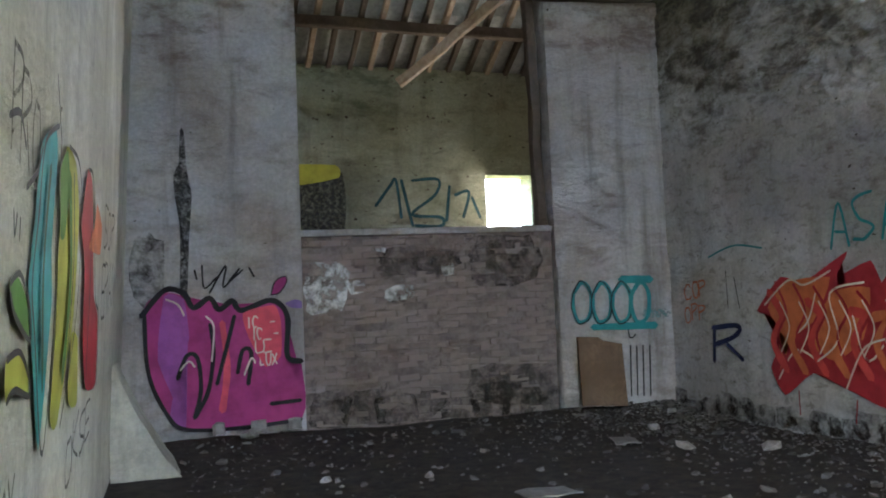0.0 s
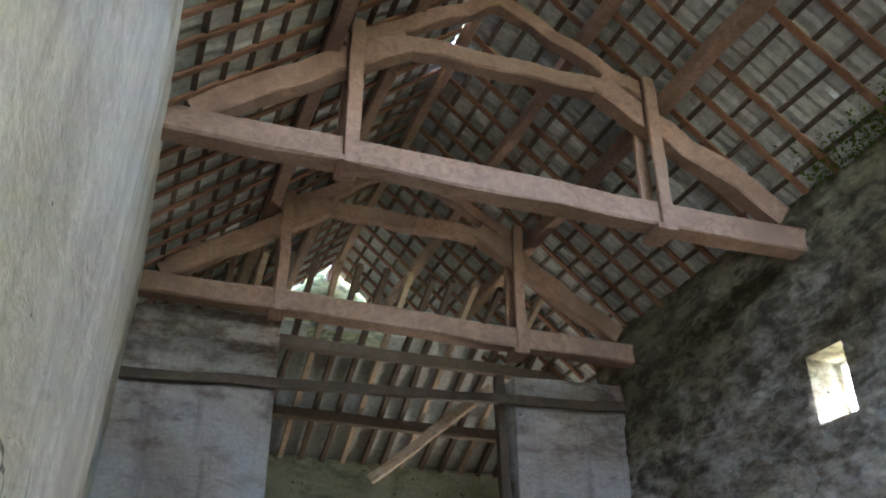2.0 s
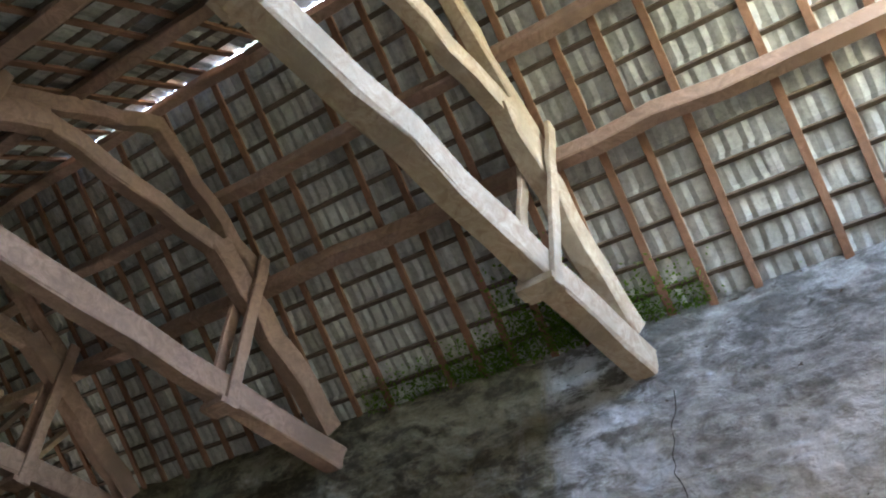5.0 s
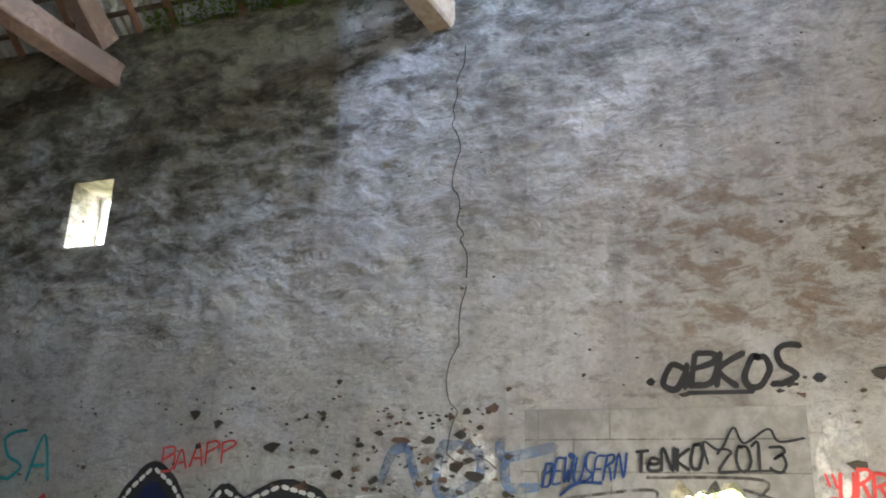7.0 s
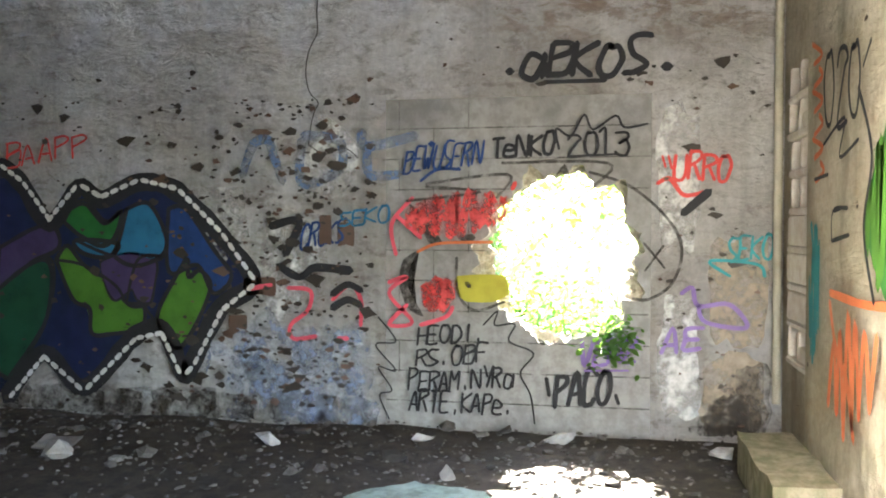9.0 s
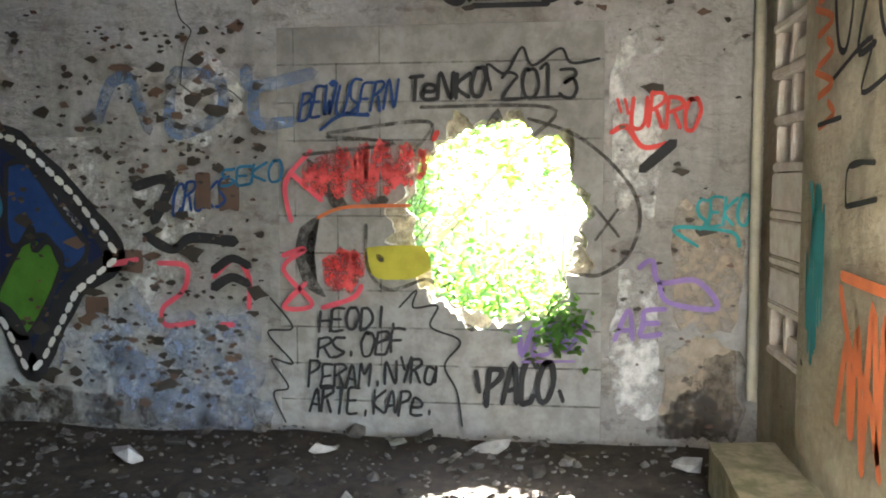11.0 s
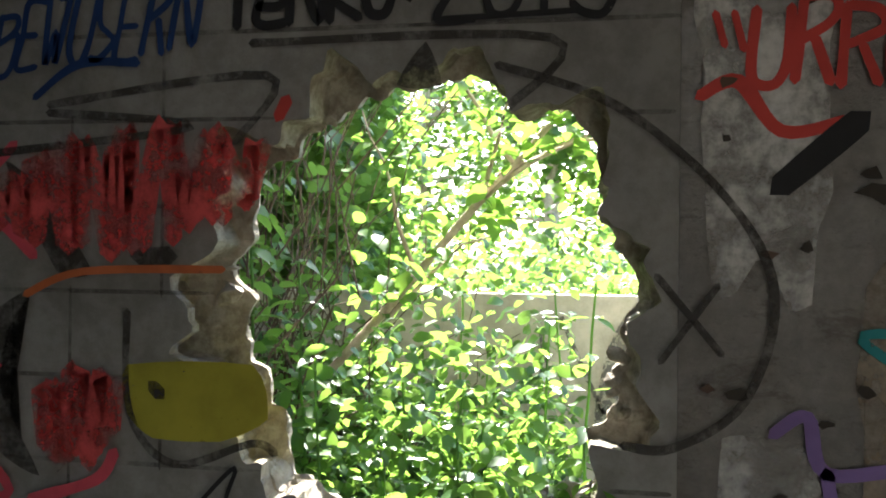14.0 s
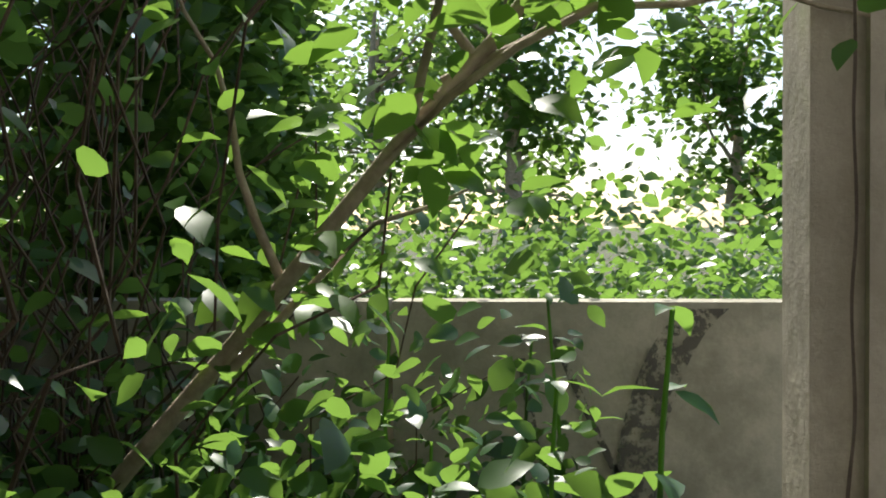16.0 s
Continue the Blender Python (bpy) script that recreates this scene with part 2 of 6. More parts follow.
def box(x0, x1, y0, y1, z0, z1):
    bm = bmesh.new()
    add_box(bm, x0, x1, y0, y1, z0, z1)
    return bm


def beam(p, q, w, h, wob=0.012, n=8, rnd=None, taper=1.0, up=(0, 0, 1)):
    """A hewn timber from p to q with slightly wavering faces and eased edges."""
    rnd = rnd or random.Random(int(1000 * (p[0] + 3 * p[1] + 7 * p[2] + q[0])))
    p, q = Vector(p), Vector(q)
    d = (q - p).normalized()
    side = d.cross(Vector(up)).normalized()
    top = side.cross(d)
    bm = bmesh.new()
    c = 0.18
    prof = [(-1 + c, -1), (1 - c, -1), (1, -1 + c), (1, 1 - c), (1 - c, 1), (-1 + c, 1), (-1, 1 - c), (-1, -1 + c)]
    rings = []
    for i in range(n + 1):
        k = i / n
        s = 1 + (taper - 1) * k
        o = side * rnd.uniform(-wob, wob) + top * rnd.uniform(-wob, wob)
        rings.append([bm.verts.new(p + (q - p) * k + o + side * (a * w / 2 * s + rnd.uniform(-wob, wob) * 0.5) + top * (b * h / 2 * s + rnd.uniform(-wob, wob) * 0.5)) for a, b in prof])
    for r0, r1 in zip(rings, rings[1:]):
        for i in range(8):
            bm.faces.new((r0[i], r0[(i + 1) % 8], r1[(i + 1) % 8], r1[i]))
    bm.faces.new(rings[0][::-1])
    bm.faces.new(rings[-1])
    return bm


def tube(bm, pts, r0, r1, sides=6):
    rings = []
    for i, p in enumerate(pts):
        p = Vector(p)
        d = (Vector(pts[min(i + 1, len(pts) - 1)]) - Vector(pts[max(i - 1, 0)])).normalized()
        a = d.orthogonal().normalized()
        b = d.cross(a)
        r = r0 + (r1 - r0) * i / (len(pts) - 1)
        rings.append([bm.verts.new(p + (a * math.cos(k * 2 * math.pi / sides) + b * math.sin(k * 2 * math.pi / sides)) * r) for k in range(sides)])
    for u, v in zip(rings, rings[1:]):
        for k in range(sides):
            bm.faces.new((u[k], u[(k + 1) % sides], v[(k + 1) % sides], v[k]))
    return bm


def uneven_wall(axis, face, back, u0, u1, z0, z1, step=0.16, amp=0.018, seed=0.0, rag_top=0.0, flat_below=None, ridged=0.0):
    """A thick wall panel whose room face wavers like old masonry. axis 'x': a face at x = face; 'y': at y = face."""
    bm = bmesh.new()
    nu, nz = max(1, round((u1 - u0) / step)), max(1, round((z1 - z0) / step))

    def at(u, z, d):
        return (d, u, z) if axis == 'x' else (u, d, z)
    front, rear = {}, {}
    for i in range(nu + 1):
        for j in range(nz + 1):
            u, z = u0 + (u1 - u0) * i / nu, z0 + (z1 - z0) * j / nz
            inner = 0 < i < nu and 0 < j < nz
            w = amp * (noise.noise((u * 1.3, z * 1.6, seed)) + 0.7 * noise.noise((u * 3.2, z * 5, seed + 5)) + 0.45 * noise.noise((u * 7, z * 10, seed + 9))) if inner else 0
            if inner and ridged:
                w += ridged * (abs(noise.noise((u * 2.6 + 0.5 * noise.noise((u, z * 2, 3)), z * 4.5, seed + 2))) + 0.5 * abs(noise.noise((u * 6, z * 9, seed + 4))) - 0.3)
            if flat_below is not None:
                w *= min(1.0, max(0.1, (z - flat_below) / 0.6))
            zz = z + (rag_top * noise.noise((u * 2.5, seed, 3)) if j == nz else 0)
            front[i, j] = bm.verts.new(at(u, zz, face + w))
            if i in (0, nu) or j in (0, nz):
                rear[i, j] = bm.verts.new(at(u, zz, back))
    for i in range(nu):
        for j in range(nz):
            bm.faces.new((front[i, j], front[i + 1, j], front[i + 1, j + 1], front[i, j + 1]))
    ring = [(i, 0) for i in range(nu)] + [(nu, j) for j in range(nz)] + [(i, nz) for i in range(nu, 0, -1)] + [(0, j) for j in range(nz, 0, -1)]
    for a, b in zip(ring, ring[1:] + ring[:1]):
        bm.faces.new((front[a], front[b], rear[b], rear[a]))
    bm.faces.new([rear[k] for k in ring])
    bmesh.ops.recalc_face_normals(bm, faces=bm.faces)
    return bm


SKEW = -0.105          # the cross walls and trusses stand a little askew


def skewed(bm, y_ref=0.0):
    """Turns a piece drawn square to the hall into the skewed line of the cross walls."""
    for v in bm.verts:
        v.co.y += SKEW * (v.co.x - 3.0)
    return bm


XE, XW, YN, YS = 6.0, -0.30, 9.64, -1.15
EAVE, RIDGE_X, RIDGE_Z = 6.15, 2.95, 8.8

# ---- floor ----
bm = bmesh.new()
nx, ny = 44, 100
grid = {}
for i in range(nx + 1):
    for j in range(ny + 1):
        x, y = -1.2 + 8.0 * i / nx, -3.0 + 17.0 * j / ny
        z = 0.035 * noise.noise((x * 0.8, y * 0.8, 0)) + 0.02 * noise.noise((x * 3, y * 3, 1))
        z += 0.10 * max(0, 1 - abs(x - XE) / 0.8) * (0.5 + 0.5 * noise.noise((y, 2, 0)))
        z += 0.16 * max(0, 1 - abs(y - (YN - 0.2)) / 0.9) * (0.6 + 0.4 * noise.noise((x, 5, 0)))
        if x > XE - 0.01:
            z = -0.02
        grid[i, j] = bm.verts.new((min(x, XE + 0.15), y, z))
for i in range(nx):
    for j in range(ny):
        if -1.2 + 8.0 * i / nx < XE + 0.1:
            bm.faces.new((grid[i, j], grid[i + 1, j], grid[i + 1, j + 1], grid[i, j + 1]))
floor = tagged(mesh_ob("floor", bm, DIRT_M, True), "uneven trodden earth floor littered with rubble", "floor", kind="structure")

# ---- east wall: panels round the window and the blocked-up gate ----
east = tagged(thing("wall_east", "tall damp-stained plaster side wall", "wall"), kind="structure")
WIN = (5.56, 6.03, 3.94, 4.60)
GATE = (-0.30, 1.55, -0.05, 2.36)
for n, (u0, u1, z0, z1) in enumerate((
        (-1.6, GATE[0], -0.1, GATE[3]), (GATE[1], 9.9, -0.1, GATE[3]), (-1.6, 9.9, GATE[3], WIN[2]),
        (-1.6, WIN[0], WIN[2], WIN[3]), (WIN[1], 9.9, WIN[2], WIN[3]), (-1.6, 9.9, WIN[3], 6.2))):
    part("wall_panel", uneven_wall('x', XE, XE + 0.5, u0, u1, z0, z1, seed=1.0, rag_top=0.05 if z1 > 6 else 0, amp=0.03 if z0 > 2.3 else 0.004, step=0.055 if z0 > 2.3 else 0.16, flat_below=2.7, ridged=0.06 if z0 > 2.3 else 0.0), EAST_M, east)

# blocked-up gate with the broken hole
HOLE_C, HOLE_R = (0.29, 1.265), (0.485, 0.55)


def hole_radius(a, seed, lobe):
    k = 1 + 0.09 * noise.noise((2.2 * math.cos(a), 2.2 * math.sin(a), seed))
    k += lobe * (0.8 * noise.noise((6 * math.cos(a), 6 * math.sin(a), seed)) + 0.4 * noise.noise((14 * math.cos(a), 14 * math.sin(a), seed * 3)))
    k += 0.5 * lobe * abs(math.sin(5.5 * a + 3 * noise.noise((math.cos(a), math.sin(a), 7)))) - lobe * 0.3
    k *= (abs(math.cos(a)) ** 2.25 + abs(math.sin(a)) ** 2.25) ** (-1 / 2.25)
    return HOLE_R[0] * math.cos(a) * k, HOLE_R[1] * math.sin(a) * k


# cavities of the hollow blocks laid open round the hole: angle, half width, depth
POCKETS = ((-0.06, 0.17, 0.13), (0.62, 0.09, 0.11), (0.36, 0.08, 0.04), (1.16, 0.13, 0.06), (-0.58, 0.12, 0.08), (3.58, 0.13, 0.07), (2.37, 0.12, 0.035), (1.75, 0.10, 0.04), (-1.35, 0.12, 0.06), (4.1, 0.10, 0.05), (2.85, 0.07, 0.04))


def pocket(a):
    return max(dp / (1 + (abs((a - a0 + math.pi) % (2 * math.pi) - math.pi) / w) ** 6) for a0, w, dp in POCKETS)


bm = bmesh.new()
N = 288
rings = []
for k, (x, seed, lobe, grow, deep) in enumerate(((6.006, 0.3, 0.13, 1.03, 1.0), (6.046, 0.3, 0.13, 1.02, 1.05), (6.054, 0.4, 0.12, 1.03, 1.3), (6.10, 0.45, 0.12, 1.03, 1.45), (6.15, 0.5, 0.12, 1.02, 1.3), (6.160, 0.55, 0.13, 1.0, 0.10), (6.19, 0.6, 0.13, 1.015, 0.05))):
    ring = []
    for i in range(N):
        a = 2 * math.pi * i / N
        dy, dz = hole_radius(a, seed, lobe)
        g = grow + deep * pocket(a) / 0.5 + 0.012 * noise.noise((31 * math.cos(a), 31 * math.sin(a), k * 1.7))
        ring.append(bm.verts.new((x + (0.008 * noise.noise((17 * math.cos(a), 17 * math.sin(a), k * 2.3)) if k else 0), HOLE_C[0] + dy * g, HOLE_C[1] + dz * g)))
    rings.append(ring)


def to_rect(i):
    a = 2 * math.pi * i / N
    c, s = math.cos(a), math.sin(a)
    ks = [((GATE[1] if c > 0 else GATE[0]) - HOLE_C[0]) / c if abs(c) > 1e-6 else 99, ((GATE[3] if s > 0 else GATE[2]) - HOLE_C[1]) / s if abs(s) > 1e-6 else 99]
    k = min(ks)
    return HOLE_C[0] + k * c, HOLE_C[1] + k * s


outs = [[bm.verts.new((x, *to_rect(i))) for i in range(N)] for x in (6.006, 6.19)]
for i in range(N):
    j = (i + 1) % N
    bm.faces.new((outs[0][i], outs[0][j], rings[0][j], rings[0][i]))
    for a, b in zip(rings, rings[1:]):
        bm.faces.new((a[i], a[j], b[j], b[i]))
    bm.faces.new((rings[-1][i], rings[-1][j], outs[1][j], outs[1][i]))
for ring in outs:
    for cy in (GATE[0], GATE[1]):
        for cz in (GATE[2], GATE[3]):
            v = min(ring, key=lambda q: (q.co.y - cy) ** 2 + (q.co.z - cz) ** 2)
            v.co.y, v.co.z = cy, cz
bmesh.ops.recalc_face_normals(bm, faces=bm.faces)
bm.faces.ensure_lookup_table()
for f in bm.faces:
    c = f.calc_center_median()
    if c.x > 6.011 and c.x < 6.189 and math.hypot((c.y - HOLE_C[0]) / 0.7, (c.z - HOLE_C[1]) / 0.8) < 1:
        f.material_index = 1
infill = part("block_infill", bm, INFILL_M, east, "grey rendered concrete-block infill with a broken hole")

infill.data.materials.append(BLOCK_M)

# window in the east wall
win = tagged(thing("window_1", "small deep-set window with a flaking frame", "window"), kind="structure")
for args in ((WIN[0], WIN[0] + 0.04, WIN[2], WIN[3]), (WIN[1] - 0.04, WIN[1], WIN[2], WIN[3]), (WIN[0] + 0.04, WIN[1] - 0.04, WIN[2], WIN[2] + 0.04), (WIN[0] + 0.04, WIN[1] - 0.04, WIN[3] - 0.04, WIN[3]), (5.79, 5.82, WIN[2] + 0.04, WIN[3] - 0.04)):
    part("window_frame", box(XE + 0.38, XE + 0.43, *args), PVC_M, win)

# ---- west wall, leaning slightly ----
west = tagged(thing("wall_west", "tall yellowed plaster side wall leaning slightly", "wall"), kind="structure")
NICHE = (-0.1, 1.02, 2.72, 3.7)
# the gap from y -1.08 to -0.12 is an added doorway, never in view
for u0, u1, z0, z1 in ((-3.0, -1.08, -0.1, 2.3), (-0.12, 10.4, -0.1, 2.3), (-3.0, 10.4, 2.3, NICHE[2]), (-3.0, NICHE[0], NICHE[2], NICHE[3]), (NICHE[1], 10.4, NICHE[2], NICHE[3]), (-3.0, 10.4, NICHE[3], 6.2)):
    bm = uneven_wall('x', XW, XW - 0.6, u0, u1, z0, z1, seed=7.0, amp=0.004)
    for v in bm.verts:
        v.co.x += 0.045 * (v.co.z - 2.5)
    part("wall_panel", bm, WEST_M, west)

part("niche_panel", box(XW - 0.35, XW - 0.30, NICHE[0] - 0.05, NICHE[1] + 0.05, NICHE[2], NICHE[3]), OLD_TIMBER_M, west)

# ---- north cross wall: two piers and the low brick wall between ----
north = tagged(thing("wall_north", "cross wall with two plastered piers", "wall"), kind="structure")
for u0, u1 in ((-0.75, 1.56), (4.55, 6.05)):
    part("pier", skewed(uneven_wall('y', YN, YN + 0.5, u0, u1, -0.1, 5.95 if u0 < 1 else 5.45, seed=u0, rag_top=0.04, amp=0.004)), PIER_M, north)
part("ledge", skewed(uneven_wall('y', YN - 0.03, YN - 0.001, 4.56, 6.0, -0.1, 1.80, seed=4)), PIER_M, north)
low = tagged(thing("wall_low", "low weathered brick wall closing the opening", "wall"), kind="structure")
part("core", skewed(box(1.56, 4.55, YN + 0.09, YN + 0.42, -0.1, 2.24)), MORTAR_M, low)
part("coping", skewed(uneven_wall('y', YN + 0.04, YN + 0.45, 1.56, 4.55, 2.24, 2.31, seed=2)), PIER_M, low)

# ---- back room ----
YB = 13.2
back = tagged(thing("wall_back", "mossy plaster wall of the back room", "wall"), kind="structure")
BWIN = (5.14, 5.95, 2.48, 3.48)
for u0, u1, z0, z1 in ((-0.9, BWIN[0], -0.1, 5.2), (BWIN[1], 6.6, -0.1, 5.2), (BWIN[0], BWIN[1], -0.1, BWIN[2]), (BWIN[0], BWIN[1], BWIN[3], 5.2)):
    part("wall_panel", uneven_wall('y', YB, YB + 0.5, u0, u1, z0, z1, seed=11), BACK_M, back)
gable = uneven_wall('y', 13.72, 14.1, -0.9, 6.7, 5.2, 8.9, seed=12)
for v in gable.verts:
    v.co.z = min(v.co.z, 8.9 - 0.84 * abs(v.co.x - 2.95))
part("gable", gable, BACK_M, back)
side = tagged(thing("wall_back_side", "side walls of the back room", "wall"), kind="structure")
part("wall_panel", uneven_wall('x', 6.35, 6.7, 9.9, 13.2, -0.1, 6.2, seed=3), BACK_M, side)
part("wall_panel", uneven_wall('x', -0.8, -1.2, 10.3, 13.2, -0.1, 6.2, seed=3), BACK_M, side)

# ---- south wall; the wide gate behind the walker is an added, unseen opening ----
south = tagged(thing("wall_south", "ochre-stained plaster end wall covered in paint", "wall"), kind="structure")
# the last panel, 5.6 to 6.5 m, is added to cut down gable light
for u0, u1, z0, z1, f in ((3.45, 5.02, -0.1, 3.1, YS + 0.07), (-0.9, 2.05, -0.1, 3.1, YS + 0.07), (2.05, 3.45, 2.4, 3.1, YS + 0.07), (5.02, 5.62, 0.62, 2.4, YS - 0.12), (5.02, 5.62, -0.1, 0.62, YS), (5.02, 5.62, 2.4, 3.1, YS), (5.62, 6.0, -0.1, 3.1, YS), (-0.9, 6.0, 3.1, 5.6, YS), (-0.6, 6.3, 5.6, 6.5, YS - 0.1)):
    part("wall_panel", uneven_wall('y', f, YS - 0.45, u0, u1, z0, z1, seed=21), SOUTH_M, south)

# ---- roof trusses ----
def truss(y3, group="roof trusses", king=True, pale=False):
    def at(x, z, dy=0.0):
        return (x, y3 + SKEW * (x - 3.0) + dy, z)
    M = PALE_TIMBER_M if pale else TIMBER_M
    t = thing("roof_truss", "reddish hewn timber queen-post roof truss" if not pale else "weathered pale timber queen-post roof truss", "roof truss", group)
    part("tie_beam", beam(at(-0.35, 6.08), at(6.12, 5.72), 0.24, 0.27, 0.02, 12), M, t)
    part("principal_rafter", beam(at(0.05, 6.22), at(1.95, 7.42), 0.2, 0.26, 0.02), M, t)
    part("principal_rafter", beam(at(5.85, 6.0), at(3.95, 7.32), 0.2, 0.26, 0.02), M, t)
    part("upper_rafter", beam(at(1.35, 7.28), at(2.98, 8.26), 0.15, 0.17, 0.02), M, t)
    part("upper_rafter", beam(at(4.55, 7.2), at(2.92, 8.26), 0.15, 0.17, 0.02), M, t)
    part("collar", beam(at(1.7, 7.42), at(4.15, 7.26), 0.17, 0.2, 0.015), M, t)
    part("king_strut", beam(at(2.97, 7.42), at(2.97, 8.62), 0.09, 0.10, 0.008), M, t)
    for x, z0, z1 in ((1.45, 5.83, 7.5), (4.47, 5.58, 7.42)):
        for dy in (-0.145, 0.145):
            part("hanger_post", beam(at(x, z0, dy), at(x + 0.02 * dy, z1, dy), 0.05, 0.135, 0.008, up=(1, 0, 0)), M, t)
        part("peg", beam(at(x - 0.1, z0 + 0.04), at(x + 0.1, z0 + 0.04), 0.34, 0.07, 0.004), M, t)
    return t


truss(9.34)
truss(6.10)
truss(2.62, pale=True)

# purlins and ridge, spanning along the hall
for x, z, w in ((1.22, 7.20, 0.15), (2.08, 7.90, 0.13), (3.86, 7.90, 0.13), (4.68, 7.20, 0.15), (2.95, 8.60, 0.12)):
    p = mesh_ob("purlin", beam((x, -1.5, z), (x, 13.7, z), w, w * 1.15, 0.018, 26), TIMBER_M)
    tagged(p, "long hewn roof purlin resting on the trusses", "purlin", "purlins")

# battens down both slopes
SLOPE = (RIDGE_Z - EAVE) / (XE + 0.1 - RIDGE_X)


def roof_z(x):
    return RIDGE_Z - SLOPE * abs(x - RIDGE_X)


roof = tagged(thing("roof", "grey tiled roof seen from below on brown battens", "roof"), kind="structure")
rr = random.Random(5)
y = -1.5
while y < 13.7:
    for s in (-1, 1):
        x1 = RIDGE_X + s * 3.25
        dy = rr.uniform(-0.03, 0.03)
        if rr.random() < 0.93:
            part("batten", beam((RIDGE_X + s * 0.05, y + dy, roof_z(RIDGE_X + 0.05) - 0.045), (x1, y + rr.uniform(-0.03, 0.03), roof_z(x1) - 0.045), 0.075, 0.035, 0.006, 6), LATH_M, roof)
    y += 0.39


ang = math.atan(SLOPE)
# dark strips modelled in place of the shadow gaps between tile rows
for s in (-1, 1):
    for k in range(15):
        d = 3.35 / math.cos(ang) - k * 0.285 - 0.02
        x, z = RIDGE_X + s * d * math.cos(ang), RIDGE_Z - d * math.sin(ang)
        part("row_shadow_strip", beam((x, -1.5, z - 0.015), (x, 13.6, z - 0.015), 0.055, 0.028, 0.005, 30), OLD_TIMBER_M, roof)


def tile_mesh(seed):
    """A ribbed tile, drawn on the slope: u along the hall, v up the slope."""
    rnd = random.Random(seed)
    vs, fs = [], []
    cols = 9
    for j, v in enumerate((0.0, 0.36)):
        for i in range(cols):
            u = 0.41 * i / (cols - 1)
            rib = 0.012 * math.sin(i * math.pi * 0.75) + rnd.uniform(-0.003, 0.003)
            vs.append((u, v, rib + (0.024 if j == 0 else 0.0)))
    k = len(vs)
    vs += [(a, b, c + 0.016) for a, b, c in vs]
    for i in range(cols - 1):
        fs.append((i, i + cols, i + cols + 1, i + 1))
        fs.append((k + i, k + i + 1, k + i + cols + 1, k + i + cols))
        fs.append((i, i + 1, k + i + 1, k + i))
    me = bpy.data.meshes.new("tile")
    me.from_pydata(vs, [], fs)
    return me


tiles = [tile_mesh(s) for s in range(5)]
rest_v, rest_f = [], []
ang = math.atan(SLOPE)
count = 0
tile_jobs = []
for s in (-1, 1):
    row = 0
    v = 0.0
    length = 3.35 / math.cos(ang)
    while v < length - 0.1:
        y = -1.6
        while y < 13.6:
            d = length - v
            x = RIDGE_X + s * d * math.cos(ang)
            z = RIDGE_Z - d * math.sin(ang)
            tile_jobs.append((s, row, x, y, z))
            y += 0.39
        v += 0.285
        row += 1
for s, row, x, y, z in tile_jobs:
    if y < -1.45 or (row == 15 and 2.4 < y < 7.5 and rr.random() < 0.55):
        continue
    if 10.6 < y < 13.0 and row in (9, 10, 11, 12) and rr.random() < 0.04:
        continue
    me = tiles[rr.randrange(5)]
    m = Matrix.Translation((x, y + rr.uniform(-0.01, 0.01), z + rr.uniform(-0.004, 0.006)))
    if s > 0:
        basis = Matrix(((0, -math.cos(ang), math.sin(ang), 0), (1, 0, 0, 0), (0, math.sin(ang), math.cos(ang), 0), (0, 0, 0, 1)))
    else:
        basis = Matrix(((0, math.cos(ang), -math.sin(ang), 0), (1, 0, 0, 0), (0, math.sin(ang), math.cos(ang), 0), (0, 0, 0, 1)))
    m = m @ basis @ pose(0, 0, 0, rr.uniform(-0.8, 0.8), rr.uniform(-0.8, 0.8), rr.uniform(-1.2, 1.2))
    if s > 0 and -1.0 < y < 6.6 and row < 14 and count < 290:
        if not me.materials:
            me.materials.append(TILE_M)
        ob = new("tile", me)
        ob.parent = roof
        ob.matrix_basis = m
        count += 1
    else:
        k = len(rest_v)
        rest_v += [m @ q.co for q in me.vertices]
        rest_f += [tuple(k + i for i in f.vertices) for f in me.polygons]
me = bpy.data.meshes.new("roof_tiles")
me.from_pydata([tuple(v) for v in rest_v], [], rest_f)
me.materials.append(TILE_REST_M)
ob = new("roof_tiles", me)
ob.parent = roof
ob["kind"] = "stuff"

# back room roof: rafters from the back wall up to the cross wall
backroof = tagged(thing("roof_back", "dark lean-to roof with grey poles over the back room", "roof"), kind="structure")
for i in range(22):
    x = -0.7 + i * 0.33
    part("rafter", beam((x, 13.5, 5.05), (x + rr.uniform(-0.05, 0.05), 9.9, 6.9), 0.08, 0.10, 0.012), OLD_TIMBER_M if i % 3 else PALE_TIMBER_M, backroof)
for k in (0.35, 0.68):
    yy, zz = 13.5 - 3.6 * k, 5.0 + 1.85 * k - 0.1
    part("purlin", beam((-0.8, yy, zz), (6.5, yy, zz), 0.14, 0.16, 0.02), OLD_TIMBER_M, backroof)
bm = bmesh.new()
for j in range(13):
    for i in range(20):
        if j > 8 or (j > 6 and rr.random() < 0.35):
            continue
        x, k = -0.9 + i * 0.38, j / 12
        vs = [bm.verts.new((x + a, 13.7 - 4.0 * (k + b), 5.02 + 2.05 * (k + b) + c)) for a, b, c in ((0, 0, 0.03), (0.385, 0, 0.03), (0.385, 0.09, 0.05), (0, 0.09, 0.05))]
        bm.faces.new(vs)
ext = bmesh.ops.extrude_face_region(bm, geom=bm.faces[:])
for v in [g for g in ext["geom"] if isinstance(g, bmesh.types.BMVert)]:
    v.co.z += 0.02
ob = part("roof_tiles", bm, TILE_REST_M, backroof)
ob["kind"] = "stuff"

